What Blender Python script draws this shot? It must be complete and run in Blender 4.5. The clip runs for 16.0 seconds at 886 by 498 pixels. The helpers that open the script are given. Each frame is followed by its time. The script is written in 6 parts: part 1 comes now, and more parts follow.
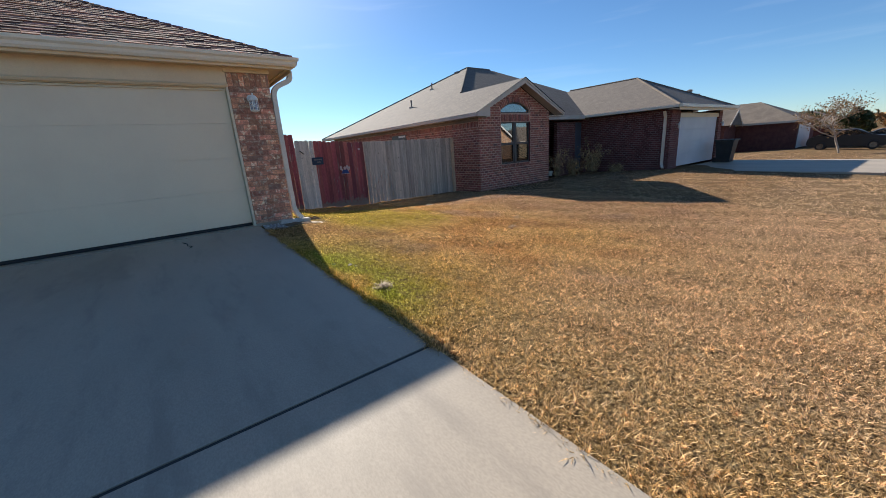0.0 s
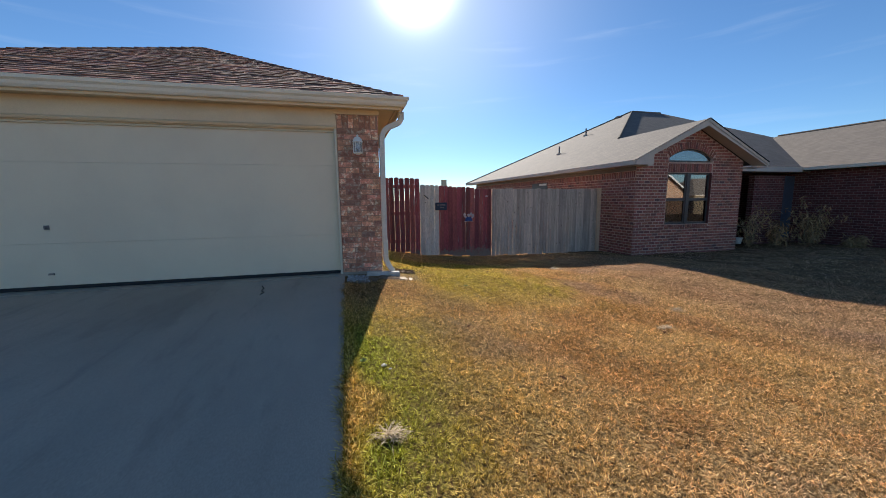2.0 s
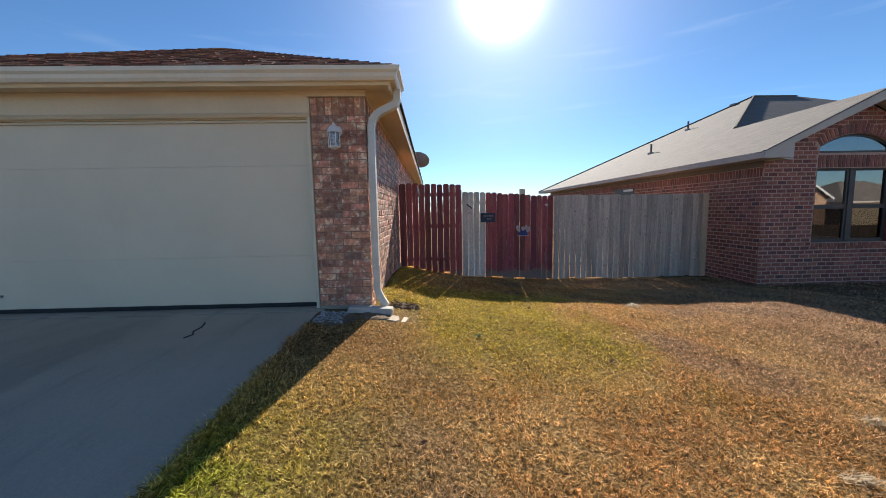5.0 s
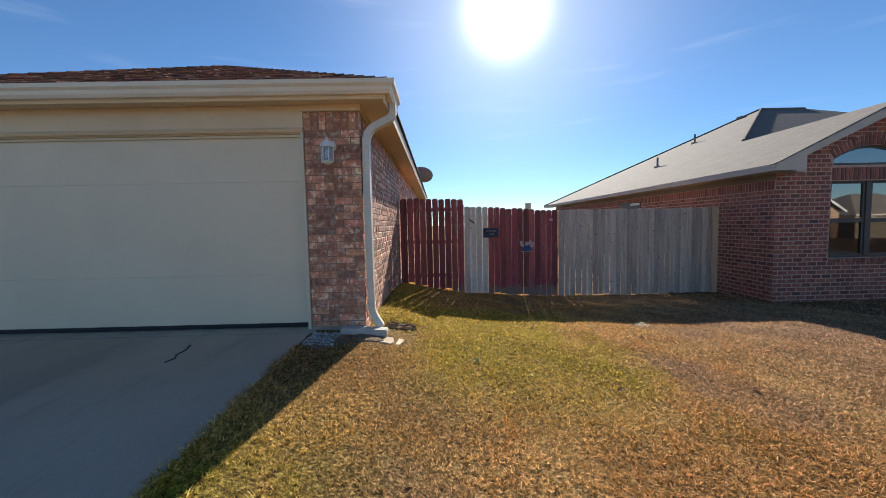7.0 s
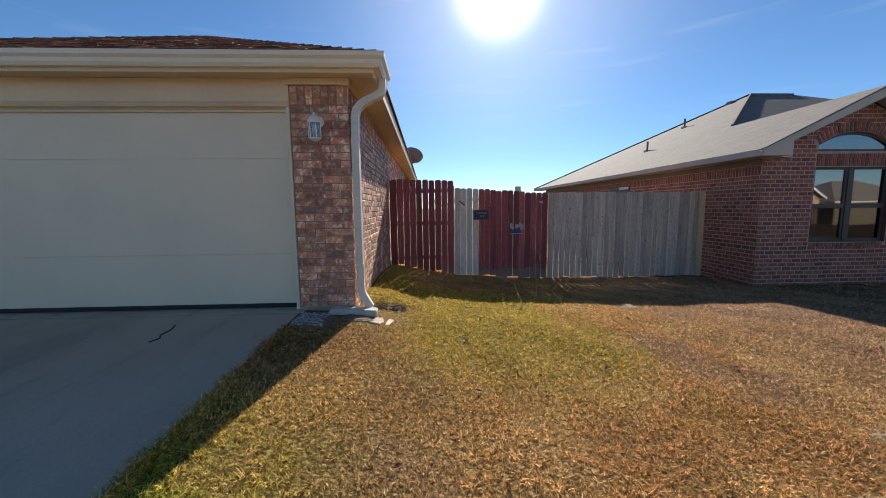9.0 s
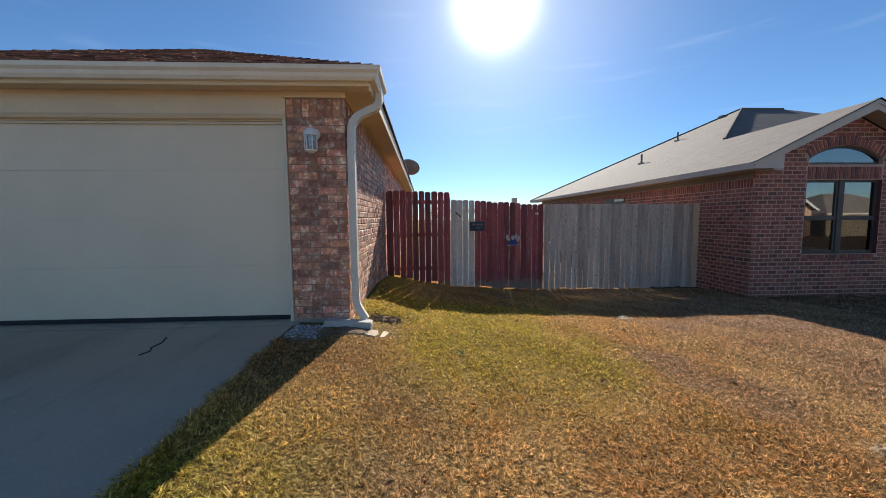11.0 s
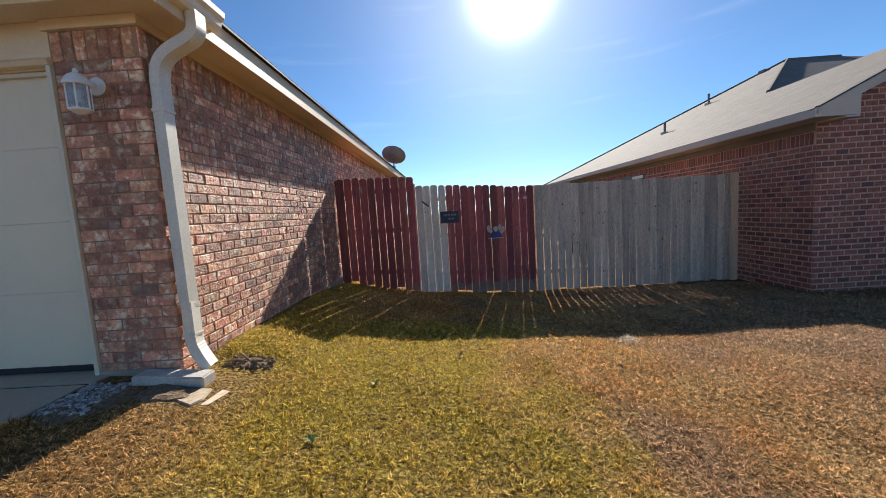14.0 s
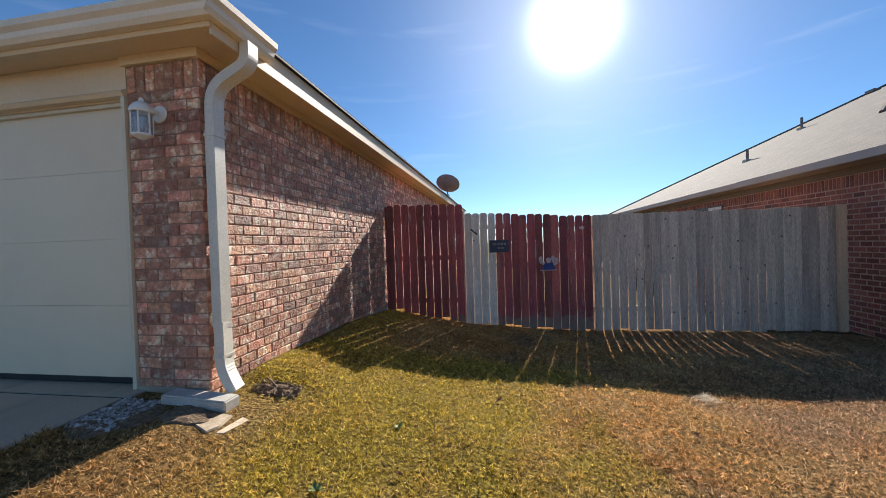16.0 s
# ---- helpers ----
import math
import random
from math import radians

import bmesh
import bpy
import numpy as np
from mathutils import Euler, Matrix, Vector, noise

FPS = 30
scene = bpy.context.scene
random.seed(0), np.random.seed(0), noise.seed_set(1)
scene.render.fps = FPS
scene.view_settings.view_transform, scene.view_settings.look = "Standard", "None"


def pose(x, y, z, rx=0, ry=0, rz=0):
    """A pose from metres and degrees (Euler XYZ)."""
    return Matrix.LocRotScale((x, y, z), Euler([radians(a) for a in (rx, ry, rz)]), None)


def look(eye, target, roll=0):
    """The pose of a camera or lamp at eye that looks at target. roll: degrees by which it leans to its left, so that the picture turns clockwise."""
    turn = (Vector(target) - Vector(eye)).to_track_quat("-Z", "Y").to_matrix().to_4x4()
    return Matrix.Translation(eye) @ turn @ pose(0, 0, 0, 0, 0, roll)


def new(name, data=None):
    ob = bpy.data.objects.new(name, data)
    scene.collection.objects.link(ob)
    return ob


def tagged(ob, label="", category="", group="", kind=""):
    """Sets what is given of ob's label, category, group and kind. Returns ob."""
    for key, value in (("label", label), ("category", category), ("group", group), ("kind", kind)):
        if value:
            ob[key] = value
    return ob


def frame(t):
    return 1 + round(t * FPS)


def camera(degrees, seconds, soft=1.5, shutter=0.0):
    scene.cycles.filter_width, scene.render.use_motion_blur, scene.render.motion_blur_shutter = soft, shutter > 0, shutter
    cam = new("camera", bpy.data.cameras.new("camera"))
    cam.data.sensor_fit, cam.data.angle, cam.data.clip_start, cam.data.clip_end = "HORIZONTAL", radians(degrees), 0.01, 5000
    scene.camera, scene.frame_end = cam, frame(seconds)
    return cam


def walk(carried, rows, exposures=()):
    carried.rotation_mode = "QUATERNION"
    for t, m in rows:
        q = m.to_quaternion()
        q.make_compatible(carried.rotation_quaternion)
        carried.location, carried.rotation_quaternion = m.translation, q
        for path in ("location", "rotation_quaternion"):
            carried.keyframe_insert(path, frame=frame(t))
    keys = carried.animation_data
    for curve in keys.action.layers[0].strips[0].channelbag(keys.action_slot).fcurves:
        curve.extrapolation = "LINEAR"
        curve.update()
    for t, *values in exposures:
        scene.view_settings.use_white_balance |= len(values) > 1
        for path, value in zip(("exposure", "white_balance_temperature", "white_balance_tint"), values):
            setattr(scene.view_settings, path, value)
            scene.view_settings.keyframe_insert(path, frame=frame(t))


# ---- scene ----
cam = camera(101.2, 16.0, soft=0.6)
METRES, EYE, TILT, LEAN, TURN = 6.136, 1.35, 0.0, 0.0, -37.8
PATH = [
    (0, (-0.224, 0.211, 1.555), (0.926, 1.759, 1.025), -4.0),
    (0.5, (0.136, 0.515, 1.591), (0.876, 2.362, 1.39), -1.5),
    (1, (0.506, 0.742, 1.68), (1.071, 2.652, 1.49), -0.6),
    (1.5, (0.82, 1.039, 1.686), (1.47, 2.91, 1.407), -0.2),
    (2, (1.035, 1.25, 1.651), (1.534, 3.168, 1.38), -0.6),
    (2.5, (1.319, 1.5, 1.661), (1.611, 3.445, 1.3), -1.3),
    (3, (1.541, 1.802, 1.619), (1.992, 3.703, 1.19), -0.5),
    (3.5, (1.786, 2.095, 1.58), (2.085, 4.03, 1.171), -1.7),
    (4, (1.992, 2.383, 1.612), (2.141, 4.354, 1.302), -0.1),
    (6.3, (2.397, 2.987, 1.639), (2.388, 4.979, 1.454), -2.7),
    (6.5, (2.392, 2.982, 1.647), (2.385, 4.974, 1.458), -2.9),
    (7, (2.379, 2.982, 1.649), (2.408, 4.977, 1.518), -1.2),
    (7.5, (2.374, 2.985, 1.652), (2.431, 4.979, 1.502), -2.0),
    (8, (2.361, 2.984, 1.645), (2.401, 4.979, 1.503), -1.8),
    (8.5, (2.366, 3.005, 1.619), (2.454, 4.991, 1.399), -0.8),
    (10.8, (2.372, 3.018, 1.638), (2.428, 5.004, 1.408), 0.4),
    (11, (2.386, 3.016, 1.626), (2.489, 5.007, 1.461), -0.5),
    (11.5, (2.626, 3.145, 1.584), (2.751, 5.136, 1.447), -1.7),
    (12, (2.829, 3.402, 1.551), (3.157, 5.358, 1.291), -2.0),
    (12.5, (3.036, 3.703, 1.539), (3.266, 5.648, 1.134), -2.1),
    (13, (3.234, 3.979, 1.534), (3.247, 5.97, 1.353), 0.5),
    (13.5, (3.384, 4.262, 1.519), (3.377, 6.256, 1.366), -1.3),
    (14, (3.565, 4.524, 1.536), (3.525, 6.514, 1.339), -3.6),
    (14.5, (3.658, 4.686, 1.526), (3.536, 6.68, 1.45), -0.6),
    (15, (3.733, 4.753, 1.521), (3.485, 6.737, 1.523), -1.7),
    (15.5, (3.736, 4.776, 1.528), (3.511, 6.763, 1.508), -1.3),
    (16, (3.682, 4.772, 1.52), (3.349, 6.744, 1.494), -1.9),
]
STOPS = ((0, 0.72), (0.5, 0.81), (1, 0.75), (2, 0.68), (3, 0.7), (3.5, 0.75), (4, 0.8), (6.5, 0.75), (7, 0.72), (8, 0.63), (8.5, 0.63), (11, 0.66), (12, 0.66), (12.5, 0.72), (13, 0.77), (14.5, 0.76), (16, 0.76))
walk(cam, [(t, look(eye, target, roll)) for t, eye, target, roll in PATH], STOPS)

# ---- light ----
SUN_AZ, SUN_EL = radians(11.0), radians(28.9)      # from +y towards +x, and up
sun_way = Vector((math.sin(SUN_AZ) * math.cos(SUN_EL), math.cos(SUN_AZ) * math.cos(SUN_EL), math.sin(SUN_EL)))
world = bpy.data.worlds.new("sky")
scene.world = world
world.use_nodes = True
wn = world.node_tree
sky = wn.nodes.new("ShaderNodeTexSky")
sky.sky_type, sky.sun_disc = "NISHITA", False
sky.sun_elevation, sky.sun_rotation = SUN_EL, SUN_AZ
sky.air_density, sky.dust_density, sky.ozone_density = 0.85, 0.05, 5.0
hue = wn.nodes.new("ShaderNodeHueSaturation")
hue.inputs["Saturation"].default_value = 1.05
wn.links.new(sky.outputs[0], hue.inputs["Color"])
# the sun's overexposed white glare, painted into the sky as a glow
coord, dot = wn.nodes.new("ShaderNodeTexCoord"), wn.nodes.new("ShaderNodeVectorMath")
dot.operation = "DOT_PRODUCT"
dot.inputs[1].default_value = sun_way
wn.links.new(coord.outputs["Generated"], dot.inputs[0])


def sky_calc(op, a, b):
    x = wn.nodes.new("ShaderNodeMath")
    x.operation = op
    for s, v in zip(x.inputs, (a, b)):
        if isinstance(v, (int, float)):
            s.default_value = v
        else:
            wn.links.new(v, s)
    return x.outputs[0]


off = sky_calc("SUBTRACT", dot.outputs["Value"], 1.0)
near_sun = sky_calc("MULTIPLY", sky_calc("POWER", 2.718, sky_calc("MULTIPLY", off, 480.0)), 28.0)
wide_sun = sky_calc("MULTIPLY", sky_calc("POWER", 2.718, sky_calc("MULTIPLY", off, 24.0)), 3.4)
glow = wn.nodes.new("ShaderNodeMix")
glow.data_type, glow.blend_type = "RGBA", "ADD"
glow.inputs["Factor"].default_value = 1.0
tone = wn.nodes.new("ShaderNodeMix")
tone.data_type, tone.blend_type = "RGBA", "MULTIPLY"
tone.inputs["Factor"].default_value = 1.0
tone.inputs["A"].default_value = (1.0, 0.97, 0.93, 1)
wn.links.new(sky_calc("ADD", near_sun, wide_sun), tone.inputs["B"])
# a bluer sky with thin streaks of high cirrus
cool = wn.nodes.new("ShaderNodeMix")
cool.data_type, cool.blend_type = "RGBA", "MULTIPLY"
cool.inputs["Factor"].default_value = 1.0
cool.inputs["B"].default_value = (0.91, 1.0, 1.025, 1)
wn.links.new(hue.outputs[0], cool.inputs["A"])
streak = wn.nodes.new("ShaderNodeMapping")
streak.inputs["Scale"].default_value = (1.6, 1.6, 16.0)
streak.inputs["Rotation"].default_value = (0.05, 0.10, 0.3)
wn.links.new(coord.outputs["Generated"], streak.inputs["Vector"])
wisp = wn.nodes.new("ShaderNodeTexNoise")
wisp.inputs["Scale"].default_value, wisp.inputs["Detail"].default_value, wisp.inputs["Distortion"].default_value = 1.9, 6.0, 0.4
wn.links.new(streak.outputs[0], wisp.inputs["Vector"])
veil = wn.nodes.new("ShaderNodeMapRange")
veil.interpolation_type = "SMOOTHSTEP"
for key, val in zip(("From Min", "From Max", "To Min", "To Max"), (0.55, 0.82, 0.0, 0.10)):
    veil.inputs[key].default_value = val
wn.links.new(wisp.outputs["Fac"], veil.inputs["Value"])
cirrus = wn.nodes.new("ShaderNodeMix")
cirrus.data_type = "RGBA"
cirrus.inputs["B"].default_value = (8.5, 9.3, 10.2, 1)
wn.links.new(veil.outputs["Result"], cirrus.inputs["Factor"])
wn.links.new(cool.outputs["Result"], cirrus.inputs["A"])
wn.links.new(cirrus.outputs["Result"], glow.inputs["A"])
wn.links.new(tone.outputs["Result"], glow.inputs["B"])
wn.links.new(glow.outputs["Result"], wn.nodes["Background"].inputs[0])
wn.nodes["Background"].inputs[1].default_value = 0.076
lamp = bpy.data.lights.new("sun", "SUN")
lamp.energy, lamp.angle, lamp.color = 5.0, radians(0.6), (1.0, 0.935, 0.84)
sun = new("sun", lamp)
sun.matrix_world = look(sun_way * 60, (0, 0, 0))

# ---- materials ----


def surf(name, c1, c2, scale=4.0, rough=0.8, bump=0.3, bscale=60.0, metal=0.0, spread=0.0, fine=0.25, stretch=(1, 1, 1), third=None, depth=0.004):
    """Two colours mixed by broad noise, broken up by fine noise, with relief; spread varies piece from piece."""
    m = bpy.data.materials.new(name)
    m.use_nodes = True
    n, link = m.node_tree.nodes, m.node_tree.links.new
    b = n["Principled BSDF"]
    geo = n.new("ShaderNodeNewGeometry")
    mp = n.new("ShaderNodeMapping")
    mp.inputs["Scale"].default_value = stretch
    link(geo.outputs["Position"], mp.inputs["Vector"])

    def noise_node(s, detail=4.0, rg=0.6):
        x = n.new("ShaderNodeTexNoise")
        x.inputs["Scale"].default_value, x.inputs["Detail"].default_value, x.inputs["Roughness"].default_value = s, detail, rg
        link(mp.outputs["Vector"], x.inputs["Vector"])
        return x.outputs["Fac"]

    def mix(kind, fac, a, c):
        x = n.new("ShaderNodeMix")
        x.data_type, x.blend_type = "RGBA", kind
        for sock, v in ((x.inputs["Factor"], fac), (x.inputs["A"], a), (x.inputs["B"], c)):
            if isinstance(v, (int, float)):
                sock.default_value = v
            elif isinstance(v, tuple):
                sock.default_value = (*v, 1)
            else:
                link(v, sock)
        return x.outputs["Result"]

    def ramp(v, lo, hi, a=0.0, c=1.0):
        x = n.new("ShaderNodeMapRange")
        x.interpolation_type = "SMOOTHSTEP"
        for i, val in zip(("From Min", "From Max", "To Min", "To Max"), (lo, hi, a, c)):
            x.inputs[i].default_value = val
        link(v, x.inputs["Value"])
        return x.outputs["Result"]

    col = mix("MIX", ramp(noise_node(scale), 0.35, 0.65), c1, c2)
    if third:
        col = mix("MIX", ramp(noise_node(third[1]), third[2], third[2] + 0.12), col, third[0])
    fine_n = noise_node(bscale * 0.7, 3.0)
    if fine:
        g = n.new("ShaderNodeCombineColor")
        v = ramp(fine_n, 0.25, 0.75, 1 - fine, 1 + fine * 0.6)
        for i in range(3):
            link(v, g.inputs[i])
        col = mix("MULTIPLY", 1.0, col, g.outputs[0])
    if spread:
        info = n.new("ShaderNodeObjectInfo")
        add = n.new("ShaderNodeMath")
        add.operation = "ADD"
        link(info.outputs["Random"], add.inputs[0])
        link(geo.outputs["Random Per Island"], add.inputs[1])
        fr = n.new("ShaderNodeMath")
        fr.operation = "FRACT"
        link(add.outputs[0], fr.inputs[0])
        hs = n.new("ShaderNodeHueSaturation")
        val = n.new("ShaderNodeMapRange")
        val.inputs["To Min"].default_value, val.inputs["To Max"].default_value = 1 - spread, 1 + spread
        link(fr.outputs[0], val.inputs["Value"])
        link(val.outputs[0], hs.inputs["Value"])
        hue = n.new("ShaderNodeMapRange")
        hue.inputs["To Min"].default_value, hue.inputs["To Max"].default_value = 0.5 - 0.02 * spread, 0.5 + 0.03 * spread
        tw = n.new("ShaderNodeMath")
        tw.operation = "MULTIPLY"
        tw.inputs[1].default_value = 7.13
        link(fr.outputs[0], tw.inputs[0])
        f2 = n.new("ShaderNodeMath")
        f2.operation = "FRACT"
        link(tw.outputs[0], f2.inputs[0])
        link(f2.outputs[0], hue.inputs["Value"])
        link(hue.outputs[0], hs.inputs["Hue"])
        link(col, hs.inputs["Color"])
        col = hs.outputs[0]
    link(col, b.inputs["Base Color"])
    b.inputs["Roughness"].default_value, b.inputs["Metallic"].default_value = rough, metal
    if bump:
        bp = n.new("ShaderNodeBump")
        bp.inputs["Strength"].default_value, bp.inputs["Distance"].default_value = bump, depth
        link(noise_node(bscale, 5.0, 0.65), bp.inputs["Height"])
        link(bp.outputs[0], b.inputs["Normal"])
    m["kit"] = 1
    return m


def brick_material(name, c1, c2, dark, smear, smear_at, spread, relief=(70.0, 0.006)):
    """Fired clay: each brick its own tone, some charcoal, with pale lime smears."""
    m = surf(name, c1, c2, 9.0, 0.58, 0.9, relief[0], spread=spread, fine=0.35, third=(smear, 11.0, smear_at), depth=relief[1])
    n, link = m.node_tree.nodes, m.node_tree.links.new
    b = n["Principled BSDF"]
    was = b.inputs["Base Color"].links[0].from_socket
    info, geo = n.new("ShaderNodeObjectInfo"), n.new("ShaderNodeNewGeometry")
    add = n.new("ShaderNodeMath")
    add.operation = "ADD"
    link(info.outputs["Random"], add.inputs[0])
    link(geo.outputs["Random Per Island"], add.inputs[1])
    k = n.new("ShaderNodeMath")
    k.operation = "MULTIPLY"
    k.inputs[1].default_value = 3.71
    link(add.outputs[0], k.inputs[0])
    fr = n.new("ShaderNodeMath")
    fr.operation = "FRACT"
    link(k.outputs[0], fr.inputs[0])
    gt = n.new("ShaderNodeMapRange")
    gt.inputs["From Min"].default_value, gt.inputs["From Max"].default_value = 0.86, 1.0
    gt.inputs["To Max"].default_value = 0.75
    link(fr.outputs[0], gt.inputs["Value"])
    x = n.new("ShaderNodeMix")
    x.data_type = "RGBA"
    link(gt.outputs[0], x.inputs["Factor"])
    link(was, x.inputs["A"])
    x.inputs["B"].default_value = (*dark, 1)
    link(x.outputs["Result"], b.inputs["Base Color"])
    return m


def lawn_material(name, leaf):
    """Dormant lawn: straw, rust and grey patches, greener by the drive and the house."""
    m = bpy.data.materials.new(name)
    m.use_nodes = True
    n, link = m.node_tree.nodes, m.node_tree.links.new
    b = n["Principled BSDF"]
    geo = n.new("ShaderNodeNewGeometry")
    sep = n.new("ShaderNodeSeparateXYZ")
    link(geo.outputs["Position"], sep.inputs[0])

    def noise_node(s, detail=4.0):
        x = n.new("ShaderNodeTexNoise")
        x.inputs["Scale"].default_value, x.inputs["Detail"].default_value = s, detail
        link(geo.outputs["Position"], x.inputs["Vector"])
        return x.outputs["Fac"]

    def rng(v, lo, hi, a=0.0, c=1.0):
        x = n.new("ShaderNodeMapRange")
        x.interpolation_type = "SMOOTHSTEP"
        for i, val in zip(("From Min", "From Max", "To Min", "To Max"), (lo, hi, a, c)):
            x.inputs[i].default_value = val
        link(v, x.inputs["Value"])
        return x.outputs["Result"]

    def calc(op, a, c):
        x = n.new("ShaderNodeMath")
        x.operation = op
        for s, v in zip(x.inputs, (a, c)):
            if isinstance(v, (int, float)):
                s.default_value = v
            else:
                link(v, s)
        return x.outputs[0]

    def mix(fac, a, c):
        x = n.new("ShaderNodeMix")
        x.data_type = "RGBA"
        link(fac, x.inputs["Factor"])
        for s, v in ((x.inputs["A"], a), (x.inputs["B"], c)):
            if isinstance(v, tuple):
                s.default_value = (*v, 1)
            else:
                link(v, s)
        return x.outputs["Result"]

    col = mix(rng(noise_node(1.1), 0.4, 0.62), STRAW, RUST)
    col = mix(rng(noise_node(0.7, 2.0), 0.54, 0.7, 0, 0.6), col, GREYED)
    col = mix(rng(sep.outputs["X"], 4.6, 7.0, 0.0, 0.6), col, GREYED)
    col = mix(rng(sep.outputs["Y"], 1.2, 3.6, 0.7, 0.0), col, PALE)
    # ground past the fence darkened in colour, standing in for shade there
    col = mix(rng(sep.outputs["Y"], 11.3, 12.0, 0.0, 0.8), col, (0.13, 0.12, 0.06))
    near_drive = calc("MULTIPLY", rng(sep.outputs["X"], 1.1, 2.9, 0.75, 0.0), rng(sep.outputs["Y"], 1.6, 3.4, 0.3, 1.0))
    near_house = calc("MULTIPLY", rng(sep.outputs["Y"], 4.9, 6.5, 0.0, 1.0), rng(calc("ADD", sep.outputs["X"], rng(noise_node(1.7), 0.3, 0.7, -0.5, 0.5)), 3.9, 4.8, 1.0, 0.0))
    reach = calc("MAXIMUM", rng(sep.outputs["Y"], 8.5, 9.3, 1.0, 0.12), rng(sep.outputs["X"], 1.9, 2.4, 0.8, 0.0))
    near_house = calc("MULTIPLY", near_house, reach)
    by_pier = calc("MULTIPLY", rng(sep.outputs["X"], 1.8, 2.5, 1.0, 0.0), calc("MULTIPLY", rng(sep.outputs["Y"], 5.2, 6.0), rng(sep.outputs["Y"], 6.9, 7.5, 1.0, 0.0)))
    near_house = calc("MULTIPLY", near_house, calc("SUBTRACT", 1.0, calc("MULTIPLY", by_pier, 0.85)))
    col = mix(calc("MULTIPLY", by_pier, 0.7), col, (0.50, 0.295, 0.145))
    near_drive = calc("MULTIPLY", near_drive, rng(sep.outputs["Y"], 4.8, 5.8, 1.0, 0.15))
    g = calc("MAXIMUM", near_drive, near_house)
    far_side = calc("MULTIPLY", rng(sep.outputs["Y"], 8.2, 9.6, 0.0, 0.08), rng(sep.outputs["X"], 9.0, 13.0, 1.0, 0.0))
    g = calc("MAXIMUM", g, far_side)
    some = calc("FRACT", calc("MULTIPLY", geo.outputs["Random Per Island"], 5.3), 0) if leaf else None
    patch = rng(noise_node(2.3, 5.0), 0.3, 0.58, 0.7, 1.0)
    if leaf:
        patch = calc("MULTIPLY", patch, rng(some, 0.05, 0.4, 0.5, 1.0))
    col = mix(calc("MULTIPLY", g, patch), col, GREEN)
    edge = calc("MULTIPLY", rng(sep.outputs["X"], 1.0, 2.0, 1.0, 0.0), rng(noise_node(1.6), 0.34, 0.54))
    edge = calc("MULTIPLY", edge, calc("MULTIPLY", rng(sep.outputs["Y"], 4.4, 5.4, 1.0, 0.0), rng(sep.outputs["Y"], 2.0, 3.1, 0.0, 1.0)))
    col = mix(calc("MULTIPLY", edge, rng(sep.outputs["X"], 1.0, 1.12, 0.12, 0.8)), col, LUSH)
    tuft = n.new("ShaderNodeHueSaturation")
    link(rng(noise_node(40.0, 3.0), 0.38, 0.62, 0.55, 1.26), tuft.inputs["Value"])
    link(col, tuft.inputs["Color"])
    col = tuft.outputs[0]
    if leaf:
        rnd = geo.outputs["Random Per Island"]
        hs = n.new("ShaderNodeHueSaturation")
        link(rng(rnd, 0, 1, 0.48, 1.75), hs.inputs["Value"])
        link(rng(rnd, 0, 1, 1.12, 0.92), hs.inputs["Saturation"])
        link(col, hs.inputs["Color"])
        col = hs.outputs[0]
        tr = n.new("ShaderNodeBsdfTranslucent")
        link(col, tr.inputs["Color"])
        mx = n.new("ShaderNodeMixShader")
        mx.inputs[0].default_value = 0.52
        link(b.outputs[0], mx.inputs[1])
        link(tr.outputs[0], mx.inputs[2])
        link(mx.outputs[0], n["Material Output"].inputs["Surface"])
        b.inputs["Roughness"].default_value = 0.8
        b.inputs["Specular IOR Level"].default_value = 0.02
    else:
        hs = n.new("ShaderNodeHueSaturation")
        # thatch toned down so the gaps between blades read as shadow
        hs.inputs["Value"].default_value = 0.52
        link(mix(rng(noise_node(20.0), 0.3, 0.6, 0.05, 0.35), col, (0.45, 0.25, 0.085)), hs.inputs["Color"])
        col = mix(rng(noise_node(38.0, 6.0), 0.32, 0.6), (0.085, 0.05, 0.02), hs.outputs[0])
        b.inputs["Roughness"].default_value = 0.95
        b.inputs["Specular IOR Level"].default_value = 0.05
        bp = n.new("ShaderNodeBump")
        bp.inputs["Strength"].default_value, bp.inputs["Distance"].default_value = 0.9, 0.03
        link(noise_node(45.0, 6.0), bp.inputs["Height"])
        link(bp.outputs[0], b.inputs["Normal"])
    link(col, b.inputs["Base Color"])
    return m


STRAW, RUST, GREYED = (0.76, 0.49, 0.205), (0.65, 0.37, 0.145), (0.49, 0.335, 0.24)
GREEN, LUSH = (0.59, 0.465, 0.08), (0.40, 0.47, 0.05)
PALE = (0.76, 0.535, 0.33)
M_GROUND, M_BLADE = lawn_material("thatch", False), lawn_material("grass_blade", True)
M_BRICK = brick_material("mottled_brick", (0.69, 0.345, 0.225), (0.55, 0.24, 0.152), (0.23, 0.145, 0.12), (0.84, 0.65, 0.48), 0.505, 0.36, (40.0, 0.024))
M_MORTAR = surf("brown_mortar", (0.44, 0.25, 0.175), (0.35, 0.195, 0.135), 6, 0.75, 0.6, 140)
M_BRICK_NB = brick_material("red_brick", (0.38, 0.122, 0.082), (0.28, 0.086, 0.062), (0.10, 0.055, 0.055), (0.44, 0.20, 0.16), 0.66, 0.34)
M_MORTAR_NB = surf("pale_mortar", (0.66, 0.43, 0.33), (0.56, 0.355, 0.27), 6, 0.95, 0.5, 140)
